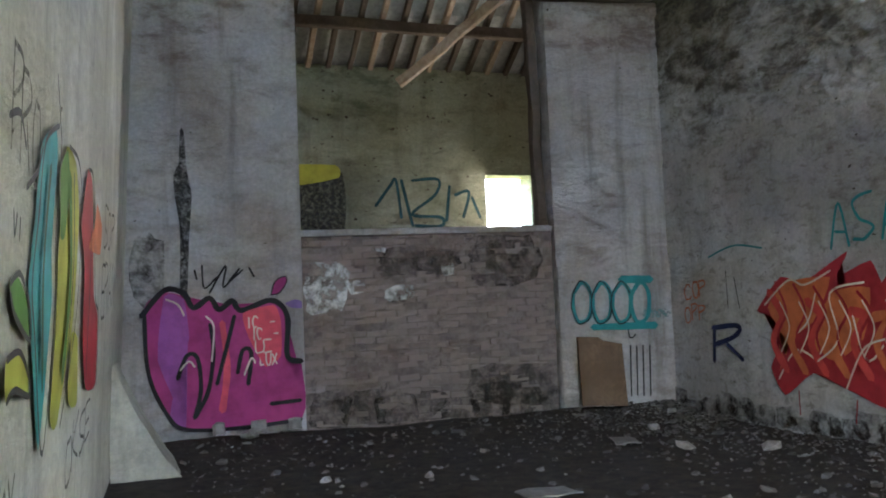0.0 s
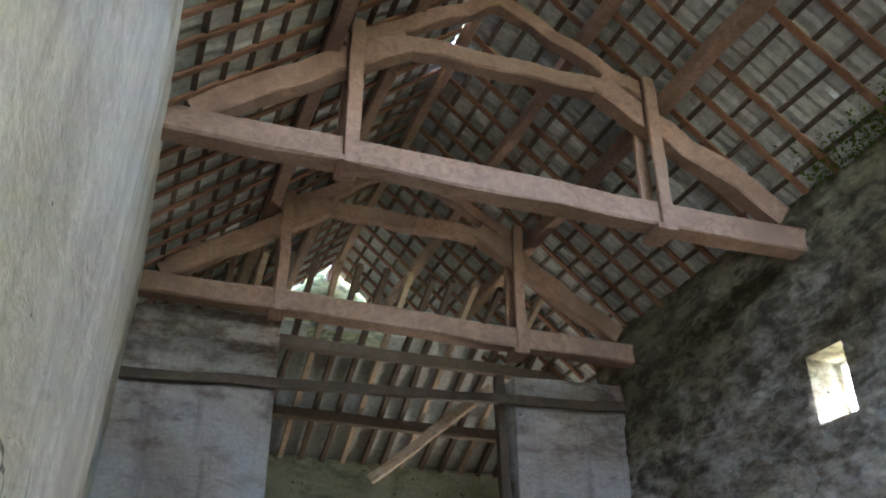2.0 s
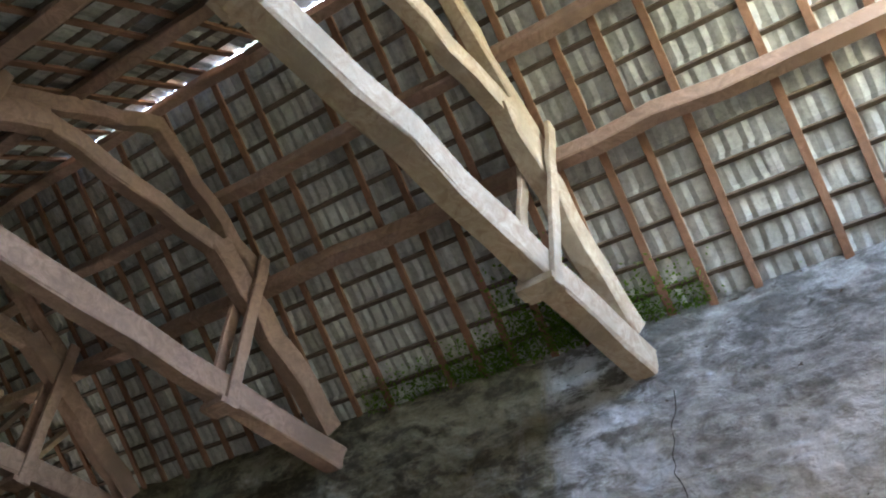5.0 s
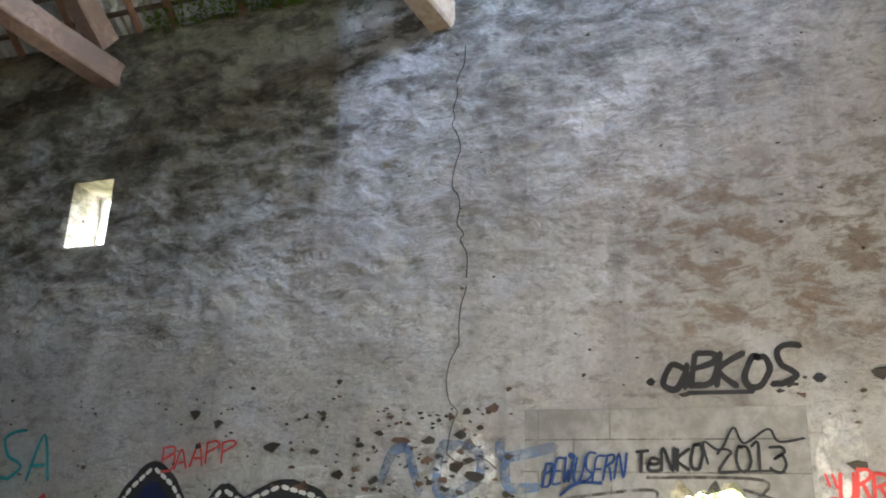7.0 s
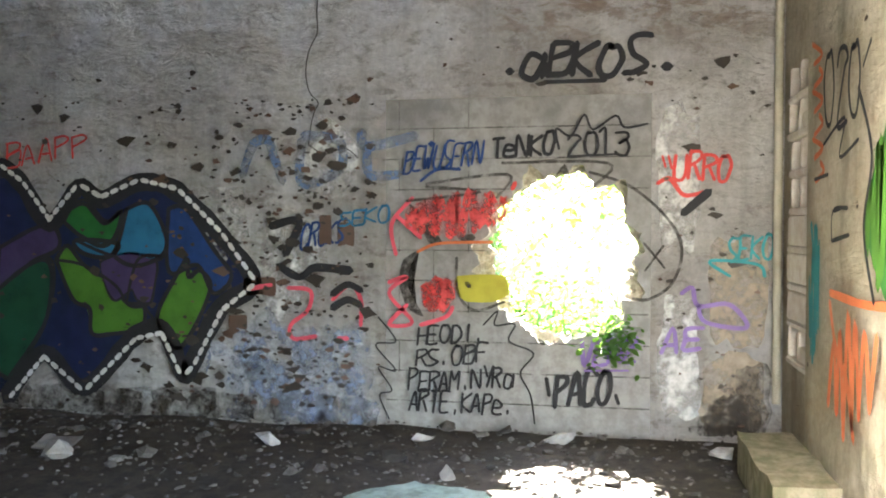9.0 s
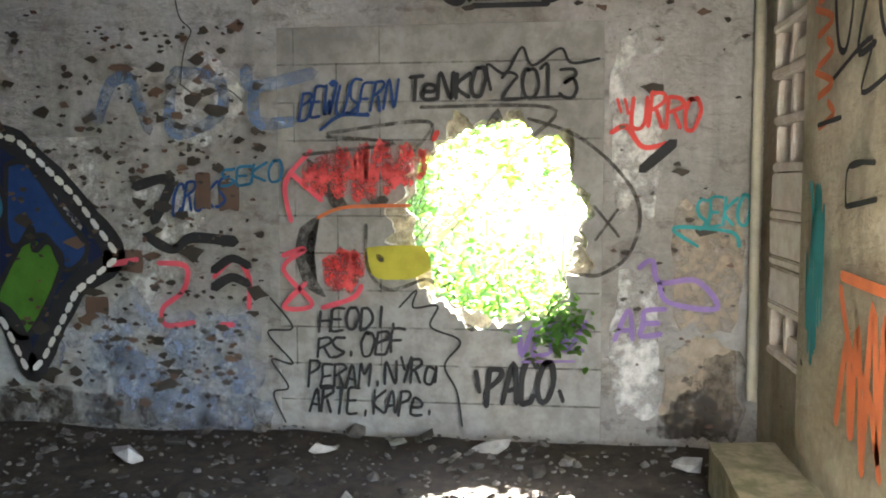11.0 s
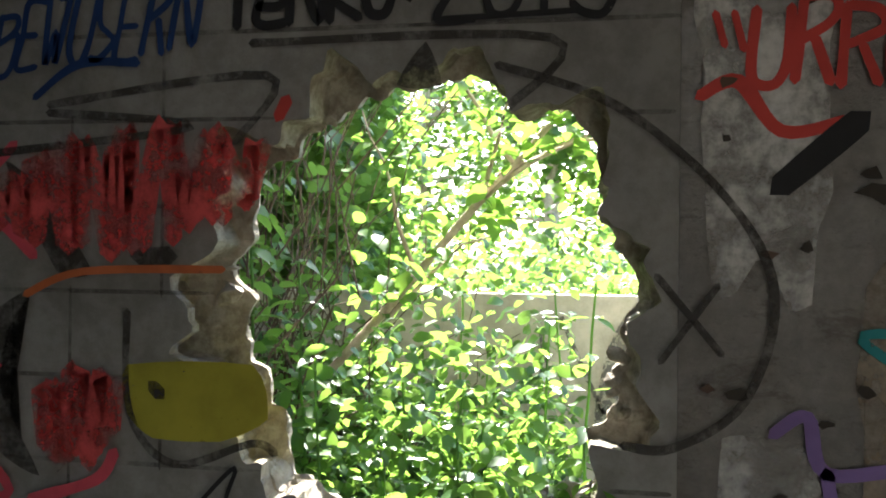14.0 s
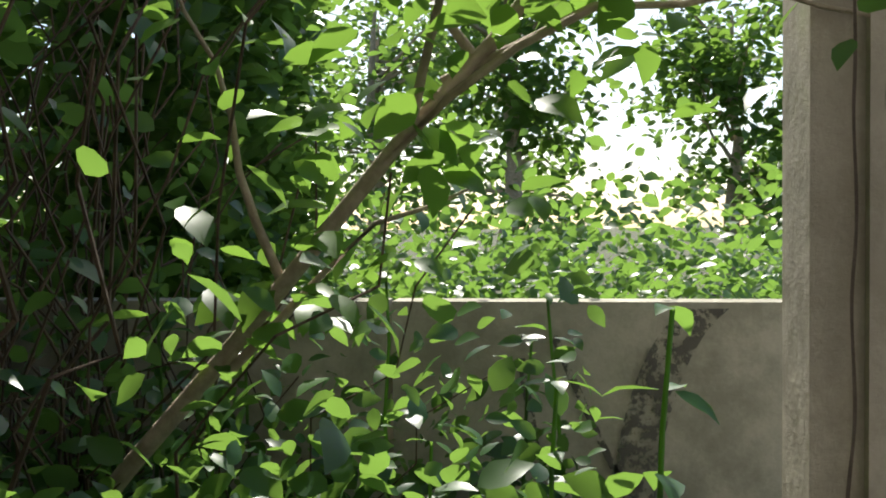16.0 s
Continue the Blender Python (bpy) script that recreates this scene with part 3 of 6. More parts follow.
# leaning pole in the opening, hanging post and the cross rail
tagged(mesh_ob("leaning_pole", beam((3.0, 10.6, 4.25), (4.35, 9.75, 5.35), 0.10, 0.12, 0.012), PALE_TIMBER_M), "pale squared pole hanging slantwise from the roof", "pole")
tagged(mesh_ob("cross_rail", skewed(beam((-0.35, YN - 0.06, 5.03), (6.0, YN - 0.06, 5.12), 0.09, 0.12, 0.012, 14)), OLD_TIMBER_M), "dark horizontal rail across the cross wall", "rail")
tagged(mesh_ob("upright_post", skewed(beam((4.48, YN + 0.2, 2.3), (4.42, YN + 0.2, 5.5), 0.12, 0.12, 0.012, 10)), OLD_TIMBER_M), "dark timber post standing against the pier", "post")

# ---- sprayed paint on the walls ----
PAINTS = dict(BLACK=(0.025, 0.025, 0.028), NAVY=(0.012, 0.018, 0.065), BLUE=(0.018, 0.05, 0.17), SKY=(0.025, 0.15, 0.28), GREEN=(0.02, 0.13, 0.03), LIME=(0.07, 0.19, 0.025), DGREEN=(0.012, 0.065, 0.035),
              PURPLE=(0.06, 0.04, 0.11), VIOLET=(0.26, 0.17, 0.42), RED=(0.62, 0.07, 0.06), PINK=(0.72, 0.10, 0.14), CRIMSON=(0.40, 0.03, 0.04), ORANGE=(0.60, 0.16, 0.06), TEAL=(0.03, 0.26, 0.28),
              MUSTARD=(0.44, 0.40, 0.05), YELLOW=(0.38, 0.38, 0.06), CREAM=(0.7, 0.6, 0.5), MAGENTA=(0.42, 0.05, 0.20), VIOLETPINK=(0.36, 0.10, 0.36), LEAFGREEN=(0.035, 0.15, 0.03), WHITE=(0.7, 0.69, 0.67))
P_BLACK, P_NAVY, P_BLUE, P_SKY, P_GREEN, P_LIME, P_DGREEN, P_PURPLE, P_VIOLET, P_RED, P_PINK, P_CRIMSON, P_ORANGE, P_TEAL, P_MUSTARD, P_YELLOW, P_CREAM, P_MAGENTA, P_VIOLETPINK, P_LEAFGREEN, P_WHITE = [
    paint("paint_" + k.lower(), c, 0.70 if k not in ("MAGENTA", "NAVY") else 0.76) for k, c in PAINTS.items()]
P_INK = paint("paint_dark_teal", (0.015, 0.07, 0.09), 0.72)
P_FADEBLUE = paint("paint_faded_blue", (0.16, 0.24, 0.40), 0.50, soft=0.3, scale=8.0)
P_FADETEAL = paint("paint_faded_teal", (0.22, 0.40, 0.40), 0.5)
P_WORN = paint("paint_worn_black", (0.06, 0.055, 0.05), 0.56, soft=0.22, scale=14.0)
P_PALEBLUE = paint("paint_pale_blue", (0.38, 0.44, 0.58), 0.42, soft=0.25, scale=7.0)
P_BRICKY = paint("bare_brick", (0.12, 0.075, 0.055), 0.8)
P_HOLLOW = paint("bare_mortar", (0.05, 0.042, 0.035), 0.8)
P_LIMEWASH = paint("limewash", (0.70, 0.69, 0.68), 0.46, soft=0.16, scale=7.0)
P_CHALK = paint("chalky_lime", (0.66, 0.65, 0.635), 0.50, soft=0.18, scale=5.0)
P_OCHRE = paint("ochre_plaster", (0.46, 0.38, 0.29), 0.50, soft=0.25, scale=4.0)
P_DIRT = paint("splashed_dirt", (0.07, 0.058, 0.047), 0.46, soft=0.22, scale=6.0)
P_SCRIB = paint("paint_scrubbed_red", (0.70, 0.10, 0.10), 0.52, soft=0.16, scale=11.0)
P_SOOT = paint("paint_soot", (0.05, 0.05, 0.05), 0.55, soft=0.2, scale=16.0)


def on_wall(w, u, z, d):
    """A point d metres proud of a wall."""
    if w == "G":
        return (XE + 0.003 - d * 0.2, u, z)
    if w == "E":
        return (XE - 0.008 - d, u, z)
    if w == "W":
        return (XW + 0.045 * (z - 2.5) + 0.008 + d, u, z)
    y = {"N": YN - 0.008, "I": YN - 0.04, "L": YN + 0.062, "B": YB - 0.012, "S": YS + 0.082}[w]
    if w in "NIL":
        return (u, y - d + SKEW * (u - 3.0), z)
    return (u, y + d if w == "S" else y - d, z)


level = [0]


def fill(parent, w, m, pts, layer=0, round_off=0.55):
    """A sprayed patch with a softly wavering edge."""
    level[0] = (level[0] + 1) % 7
    d = 0.0012 * (level[0] + 1) + 0.004 * layer
    bm = bmesh.new()
    n = len(pts)
    vs = []
    for i in range(n):
        p0, p1, p2, p3 = (Vector(pts[(i + k) % n]) for k in (-1, 0, 1, 2))
        for k in (0, 0.25, 0.5, 0.75):
            q = 0.5 * (2 * p1 + (p2 - p0) * k + (2 * p0 - 5 * p1 + 4 * p2 - p3) * k * k + (3 * p1 - p0 - 3 * p2 + p3) * k ** 3)
            lin = p1.lerp(p2, k)
            q = lin.lerp(q, round_off)
            vs.append(bm.verts.new(on_wall(w, q.x, q.y, d)))
    f = bm.faces.new(vs)
    bmesh.ops.triangulate(bm, faces=[f])
    return part("paint_patch", bm, m, parent)


def stroke(parent, w, m, width, pts, lift=0.0):
    """A sprayed line through a few points."""
    level[0] = (level[0] + 1) % 7
    d = 0.010 + 0.0007 * level[0] + lift
    P = [Vector(p) for p in pts]
    line = []
    n = len(P)
    for i in range(n - 1):
        p0, p1, p2, p3 = P[max(i - 1, 0)], P[i], P[i + 1], P[min(i + 2, n - 1)]
        for k in [j / 6 for j in range(6)]:
            line.append(0.5 * (2 * p1 + (p2 - p0) * k + (2 * p0 - 5 * p1 + 4 * p2 - p3) * k * k + (3 * p1 - p0 - 3 * p2 + p3) * k ** 3))
    line.append(P[-1])
    bm = bmesh.new()
    pairs = []
    for i, p in enumerate(line):
        t = line[min(i + 1, len(line) - 1)] - line[max(i - 1, 0)]
        if t.length < 1e-6:
            t = Vector((1, 0))
        t.normalize()
        s = Vector((-t.y, t.x)) * width / 2 * (1 + 0.22 * noise.noise((p.x * 9, p.y * 9, width * 50)))
        pairs.append([bm.verts.new(on_wall(w, q.x, q.y, d)) for q in (p - s, p + s)])
    for a, b in zip(pairs, pairs[1:]):
        bm.faces.new((a[0], b[0], b[1], a[1]))
    for pair, k, sgn in ((pairs[0], 0, -1), (pairs[-1], -1, 1)):
        t = (line[1] - line[0]) if k == 0 else (line[-1] - line[-2])
        t = t.normalized() * width / 2 * sgn if t.length > 1e-6 else Vector((width / 2 * sgn, 0))
        tip = line[k] + t
        bm.faces.new((pair[0], pair[1], bm.verts.new(on_wall(w, tip.x, tip.y, d))))
    return part("sprayed_line", bm, m, parent)


def scribble(parent, w, m, u0, u1, z0, z1, width, n, seed):
    """A patch filled by a to-and-fro sprayed line, fuller in the middle."""
    rnd = random.Random(seed)
    pts = []
    for i in range(n):
        k = i / (n - 1)
        if len(pts) == 3:
            stroke(parent, w, m, width, pts)
            pts = pts[2:]
        half = (z1 - z0) / 2 * (0.45 + 0.55 * math.sin(math.pi * k)) * rnd.uniform(0.7, 1.1)
        pts.append((u0 + (u1 - u0) * k + rnd.uniform(-0.03, 0.03), (z0 + z1) / 2 + (half if i % 2 else -half) + 0.25 * (z1 - z0) * (k - 0.5)))
    stroke(parent, w, m, width, pts)


def dashes(parent, w, m, width, pts):
    """A row of pale dabs along a line."""
    for p, q in zip(pts, pts[1:]):
        p, q = Vector(p), Vector(q)
        n = max(1, int((q - p).length / 0.075))
        off = Vector(((q - p).y, -(q - p).x)).normalized() * 0.02
        for i in range(n):
            a, c = p.lerp(q, (i + 0.2) / n) + off, p.lerp(q, (i + 0.75) / n) + off
            stroke(parent, w, m, width, [tuple(a), tuple(c)], 0.006)


# hand-drawn letter shapes on a grid 4 wide and 6 high: strokes of two-digit points
GLYPHS = {"A": "002640 1232", "B": "0006 0636453403 0344413000", "C": "45361604021030 3041", "D": "0006 0626444220 2000", "E": "4606030040 0333", "F": "000646 0333", "H": "0006 4046 0343", "I": "2026", "J": "46421000",
          "K": "0006 460340", "L": "060040", "M": "0006234640", "N": "00064046", "O": "2616040210304244362616", "P": "0006 0636453403", "R": "0006 0636453403 2340", "S": "46361605133241201000", "T": "0646 2620",
          "U": "060210304246", "V": "062046", "W": "0610233046", "X": "0046 0640", "Y": "0623 4620", "Z": "06460040", "0": "2616040210304244362616", "1": "052620", "2": "05163645340040", "3": "06364534133442301001", ".": "2021", "a": "43140110304344 4340", "e": "0232431401103040"}


def letters(parent, w, m, text, a, b, height, bold, slant):
    """Hand-sprayed letters from a to b along a wall, drawn stroke by stroke."""
    A, B = Vector(a), Vector(b)
    rnd = random.Random(text + str(a[0]))
    unit = 1.0 / (5 * len(text) - 1)
    wide = max(0.017, bold * 2.3)
    lean = slant * height / max(0.01, (B - A).length)
    for n, ch in enumerate(text):
        dz, grow, dx = rnd.uniform(-0.06, 0.06) * height, rnd.uniform(0.9, 1.12), rnd.uniform(-0.3, 0.3)
        for run in GLYPHS[ch if ch in GLYPHS else ch.upper()].split():
            pts = []
            for k in range(0, len(run), 2):
                gx, gz = int(run[k]) + dx + rnd.uniform(-0.25, 0.25), int(run[k + 1]) / 6 * grow + rnd.uniform(-0.03, 0.03)
                p = A.lerp(B, (5 * n + gx) * unit + lean * gz)
                pts.append((p.x, p.y + dz + gz * height))
            stroke(parent, w, m, wide, pts)


g = thing("graffiti", "blue, green and purple sprayed lettering with a dotted black border", "graffiti")
fill(g, "E", P_NAVY, [(4.8176, 1.77), (4.64, 1.9), (4.45, 1.77), (4.23, 1.46), (3.96, 1.74), (3.73, 1.63), (3.4, 1.78), (3.12, 1.69), (2.81, 1.38), (2.57, 1.05), (2.81, 0.87), (3.04, 0.45), (3.11, 0.38), (3.27, 0.7), (3.5, 0.65), (3.93, 0.25), (4.27, 0.45), (4.57, 0.18), (5.0168, 0.11), (5.3, 0.35), (5.33, 0.9), (5.08, 1.4)], 0)
fill(g, "E", P_GREEN, [(4.13, 1.53), (3.92, 1.63), (3.75, 1.48), (3.61, 1.57), (3.66, 1.38), (3.78, 1.31), (3.97, 1.4)], 1)
stroke(g, "E", P_BLACK, 0.034, [(4.13, 1.53), (3.92, 1.63), (3.75, 1.48), (3.61, 1.57), (3.66, 1.38), (3.78, 1.31), (3.97, 1.4), (4.13, 1.53)])
fill(g, "E", P_SKY, [(3.56, 1.59), (3.38, 1.63), (3.24, 1.38), (3.29, 1.23), (3.5, 1.16), (3.66, 1.23), (3.64, 1.33), (3.99, 1.35), (3.92, 1.25), (3.68, 1.25)], 1)
stroke(g, "E", P_BLACK, 0.034, [(3.56, 1.59), (3.38, 1.63), (3.24, 1.38), (3.29, 1.23), (3.5, 1.16), (3.66, 1.23), (3.64, 1.33), (3.99, 1.35), (3.92, 1.25), (3.68, 1.25), (3.56, 1.59)])
fill(g, "E", P_PURPLE, [(3.78, 1.18), (3.54, 1.25), (3.33, 1.19), (3.34, 1.04), (3.38, 0.89), (3.48, 0.91), (3.52, 0.99), (3.66, 0.9), (3.73, 0.99)], 1)
stroke(g, "E", P_BLACK, 0.034, [(3.78, 1.18), (3.54, 1.25), (3.33, 1.19), (3.34, 1.04), (3.38, 0.89), (3.48, 0.91), (3.52, 0.99), (3.66, 0.9), (3.73, 0.99), (3.78, 1.18)])
fill(g, "E", P_LIME, [(4.16, 1.2), (4.06, 1.31), (3.92, 1.16), (3.69, 1.03), (3.57, 0.88), (3.43, 0.86), (3.45, 0.69), (3.69, 0.64), (3.86, 0.64), (3.88, 0.83), (4.02, 0.9)], 1)
stroke(g, "E", P_BLACK, 0.034, [(4.16, 1.2), (4.06, 1.31), (3.92, 1.16), (3.69, 1.03), (3.57, 0.88), (3.43, 0.86), (3.45, 0.69), (3.69, 0.64), (3.86, 0.64), (3.88, 0.83), (4.02, 0.9), (4.16, 1.2)])
fill(g, "E", P_LIME, [(3.29, 0.87), (3.08, 1.21), (3.06, 1.08), (2.97, 1.13), (2.89, 0.98), (3.13, 0.55), (3.31, 0.72)], 1)
stroke(g, "E", P_BLACK, 0.034, [(3.29, 0.87), (3.08, 1.21), (3.06, 1.08), (2.97, 1.13), (2.89, 0.98), (3.13, 0.55), (3.31, 0.72), (3.29, 0.87)])
fill(g, "E", P_DGREEN, [(4.9412, 0.74), (4.41, 1.15), (4.21, 1.16), (4.24, 0.76), (4.46, 0.4), (4.59, 0.27), (4.96, 0.57)], 1)
stroke(g, "E", P_BLACK, 0.034, [(4.9412, 0.74), (4.41, 1.15), (4.21, 1.16), (4.24, 0.76), (4.46, 0.4), (4.59, 0.27), (4.96, 0.57), (4.9412, 0.74)])
fill(g, "E", P_PURPLE, [(4.65, 1.29), (4.35, 1.44), (4.18, 1.46), (4.14, 1.29), (4.41, 1.15), (4.46, 0.89), (4.66, 0.89)], 1)
stroke(g, "E", P_BLACK, 0.034, [(4.65, 1.29), (4.35, 1.44), (4.18, 1.46), (4.14, 1.29), (4.41, 1.15), (4.46, 0.89), (4.66, 0.89), (4.65, 1.29)])
fill(g, "E", P_BLUE, [(3.22, 1.59), (3.08, 1.59), (2.86, 1.29), (2.72, 1.09), (2.86, 0.96), (2.99, 1.17), (3.22, 1.12)], 1)
stroke(g, "E", P_BLACK, 0.034, [(3.22, 1.59), (3.08, 1.59), (2.86, 1.29), (2.72, 1.09), (2.86, 0.96), (2.99, 1.17), (3.22, 1.12), (3.22, 1.59)])
stroke(g, "E", P_BLACK, 0.14, [(5.33, 0.6), (5.33, 0.9), (5.08, 1.4), (4.8176, 1.77), (4.64, 1.92), (4.45, 1.79), (4.21, 1.48), (3.96, 1.76), (3.77, 1.66), (3.45, 1.79), (3.15, 1.72), (2.81, 1.4), (2.55, 1.05), (2.81, 0.85), (3.04, 0.43), (3.11, 0.36), (3.27, 0.68), (3.5, 0.63), (3.93, 0.22), (4.27, 0.48), (4.59, 0.13)])
dashes(g, "E", P_WHITE, 0.035, [(5.33, 0.6), (5.33, 0.9), (5.08, 1.4), (4.8176, 1.77), (4.64, 1.92), (4.45, 1.79), (4.21, 1.48), (3.96, 1.76), (3.77, 1.66), (3.45, 1.79), (3.15, 1.72), (2.81, 1.4), (2.55, 1.05), (2.81, 0.85), (3.04, 0.43), (3.11, 0.36), (3.27, 0.68), (3.5, 0.63), (3.93, 0.22), (4.27, 0.48), (4.59, 0.13)])
stroke(g, "E", P_BLACK, 0.025, [(4.13, 1.53), (3.92, 1.66), (3.74, 1.5), (3.6, 1.58)])
stroke(g, "E", P_BLACK, 0.025, [(4.16, 1.2), (3.92, 1.16), (3.66, 1.01), (3.55, 0.86), (3.4, 0.86)])
stroke(g, "E", P_BLACK, 0.025, [(3.57, 0.88), (3.47, 1.21), (3.26, 1.23)])
stroke(g, "E", P_BLACK, 0.025, [(3.29, 0.87), (3.08, 1.23)])
stroke(g, "E", P_BLACK, 0.025, [(2.89, 0.98), (3.12, 0.55), (3.31, 0.72), (3.43, 0.86)])
stroke(g, "E", P_BLACK, 0.025, [(3.99, 1.35), (3.66, 1.23), (3.29, 1.21), (3.24, 1.38)])
stroke(g, "E", P_BLACK, 0.025, [(4.41, 1.15), (4.19, 1.19), (4.24, 0.76), (4.59, 0.27)])
g = thing("graffiti", "orange scrawled tag on plaster", "graffiti")
letters(g, "E", P_RED, "BAAPP", (4.58, 1.9), (3.9, 2.01), 0.17, 0.004, 0.0)
g = thing("graffiti", "large black marker tag between two dots", "graffiti")
letters(g, "E", P_BLACK, "aBKOS", (0.58, 2.49), (-0.25, 2.49), 0.22, 0.018, 0.2)
stroke(g, "E", P_BLACK, 0.03, [(0.42, 2.45), (0.01, 2.45)])
stroke(g, "E", P_BLACK, 0.05, [(0.67, 2.53), (0.65, 2.53)])
stroke(g, "E", P_BLACK, 0.06, [(-0.38, 2.53), (-0.41, 2.53)])
g = thing("graffiti", "black tag with the year 2013 under a crown scribble", "graffiti")
letters(g, "E", P_BLACK, "TeNkO", (0.79, 1.94), (0.36, 1.96), 0.13, 0.01, 0.1)
letters(g, "E", P_BLACK, "2013", (0.26, 1.95), (-0.15, 1.95), 0.15, 0.008, 0.0)
stroke(g, "E", P_BLACK, 0.016, [(0.32, 1.99), (0.34, 2.13), (0.24, 2.08), (0.15, 2.22), (0.09, 2.12), (-0.06, 2.21), (-0.12, 2.13), (-0.27, 2.15)])
stroke(g, "E", P_BLACK, 0.014, [(0.24, 1.94), (-0.08, 1.95)])
g = thing("graffiti", "blue scribbled tag sprayed on plaster", "graffiti")
letters(g, "E", P_BLUE, "BEWUSERN", (1.42, 1.84), (0.87, 1.89), 0.16, 0.006, 0.2)
stroke(g, "E", P_BLUE, 0.02, [(1.29, 1.78), (1.17, 1.86), (1.01, 1.86)])
stroke(g, "E", P_BLUE, 0.04, [(1.22, 2.04), (1.2, 2.04)])
g = thing("graffiti", "wide faded blue roller lettering", "graffiti")
stroke(g, "E", P_FADEBLUE, 0.07, [(2.63, 1.84), (2.54, 2.06), (2.43, 2.1)])
stroke(g, "E", P_FADEBLUE, 0.07, [(2.43, 2.1), (2.32, 1.79)])
stroke(g, "E", P_FADEBLUE, 0.07, [(2.17, 2.08), (2.17, 1.77), (1.89, 1.87), (1.89, 2.07), (2.15, 2.12)])
stroke(g, "E", P_FADEBLUE, 0.07, [(1.72, 2.13), (1.68, 2.03), (1.33, 2.1)])
stroke(g, "E", P_FADEBLUE, 0.07, [(1.68, 2.03), (1.66, 1.83), (1.45, 1.83)])
g = thing("graffiti", "red tag with an underline", "graffiti")
letters(g, "E", P_RED, "URRO", (-0.44, 1.77), (-0.80, 1.76), 0.18, 0.010, 0.1)
stroke(g, "E", P_RED, 0.018, [(-0.37, 1.93), (-0.39, 1.86)])
stroke(g, "E", P_RED, 0.018, [(-0.41, 1.93), (-0.43, 1.85)])
stroke(g, "E", P_RED, 0.03, [(-0.34, 1.75), (-0.42, 1.78), (-0.51, 1.67), (-0.64, 1.69)])
stroke(g, "E", P_BLACK, 0.06, [(-0.51, 1.55), (-0.67, 1.69)])
g = thing("graffiti", "teal tag above an arrow", "graffiti")
letters(g, "E", P_TEAL, "SEKO", (-0.79, 1.23), (-1.07, 1.25), 0.14, 0.008, 0.1)
stroke(g, "E", P_TEAL, 0.02, [(-1.03, 1.13), (-0.98, 1.21), (-0.68, 1.23), (-0.81, 1.13)])
g = thing("graffiti", "faded violet scrawl sprayed on plaster", "graffiti")
stroke(g, "E", P_VIOLET, 0.03, [(-0.5, 1.01), (-0.57, 1.05), (-0.61, 0.93), (-0.81, 0.94), (-0.92, 0.79), (-0.66, 0.82), (-0.61, 0.93)])
letters(g, "E", P_VIOLET, "VENZ", (0.18, 0.51), (-0.2, 0.54), 0.15, 0.012, 0.15)
letters(g, "E", P_VIOLET, "AE", (-0.37, 0.61), (-0.61, 0.63), 0.15, 0.012, 0.2)
stroke(g, "E", P_VIOLET, 0.014, [(0.14, 0.47), (-0.15, 0.48)])
g = thing("graffiti", "black tag with quotation dashes", "graffiti")
letters(g, "E", P_BLACK, "PACO", (0.35, 0.2), (-0.02, 0.26), 0.21, 0.014, 0.1)
stroke(g, "E", P_BLACK, 0.025, [(0.4, 0.41), (0.38, 0.29)])
stroke(g, "E", P_BLACK, 0.025, [(-0.07, 0.31), (-0.09, 0.25)])
g = thing("graffiti", "four lines of black marker names inside a jagged outline", "graffiti")
letters(g, "E", P_BLACK, "HEODI.", (1.32, 0.62), (0.84, 0.66), 0.12, 0.006, 0.1)
letters(g, "E", P_BLACK, "RS.OBF", (1.33, 0.47), (0.82, 0.51), 0.12, 0.006, 0.1)
letters(g, "E", P_BLACK, "PERAM.NYRa", (1.38, 0.29), (0.64, 0.34), 0.14, 0.006, 0.1)
letters(g, "E", P_BLACK, "ARTE.KAPe.", (1.38, 0.14), (0.64, 0.15), 0.14, 0.006, 0.1)
stroke(g, "E", P_BLACK, 0.012, [(1.6, 0.81), (1.47, 0.64), (1.62, 0.61), (1.47, 0.43), (1.6, 0.45), (1.5, 0.29), (1.59, 0.25), (1.52, 0.08)])
stroke(g, "E", P_BLACK, 0.012, [(0.84, 0.77), (0.74, 0.87), (0.76, 0.77), (0.62, 0.78), (0.66, 0.66), (0.49, 0.58), (0.58, 0.44), (0.51, 0.29), (0.48, 0.09)])
g = thing("graffiti", "sprayed cartoon face in red, black and mustard", "graffiti")
scribble(g, "E", P_SCRIB, 1.38, 0.70, 1.40, 1.70, 0.045, 46, 3)
stroke(g, "E", P_RED, 0.03, [(0.64, 1.72), (0.62, 1.76)])
fill(g, "E", P_MUSTARD, [(1.03, 1.11), (0.7, 1.12), (0.66, 0.99), (0.78, 0.93), (0.96, 0.93), (1.03, 0.99)], 1)
scribble(g, "E", P_SCRIB, 1.28, 1.06, 0.86, 1.10, 0.045, 22, 4)
fill(g, "E", P_WORN, [(1.38, 1.62), (1.27, 1.54), (1.13, 1.34), (1.23, 1.34)], 1)
fill(g, "E", P_WORN, [(1.29, 1.3), (1.37, 1.18), (1.38, 1.02), (1.27, 0.82), (1.39, 0.88), (1.45, 1.06), (1.42, 1.22)], 1)
stroke(g, "E", P_PINK, 0.03, [(1.47, 1.26), (1.5, 1.48), (1.35, 1.66)])
stroke(g, "E", P_PINK, 0.03, [(1.47, 1.54), (1.29, 1.38)])
stroke(g, "E", P_PINK, 0.03, [(1.52, 1.06), (1.39, 1.1), (1.52, 0.98), (1.35, 0.78), (1.52, 0.76), (1.39, 0.9)])
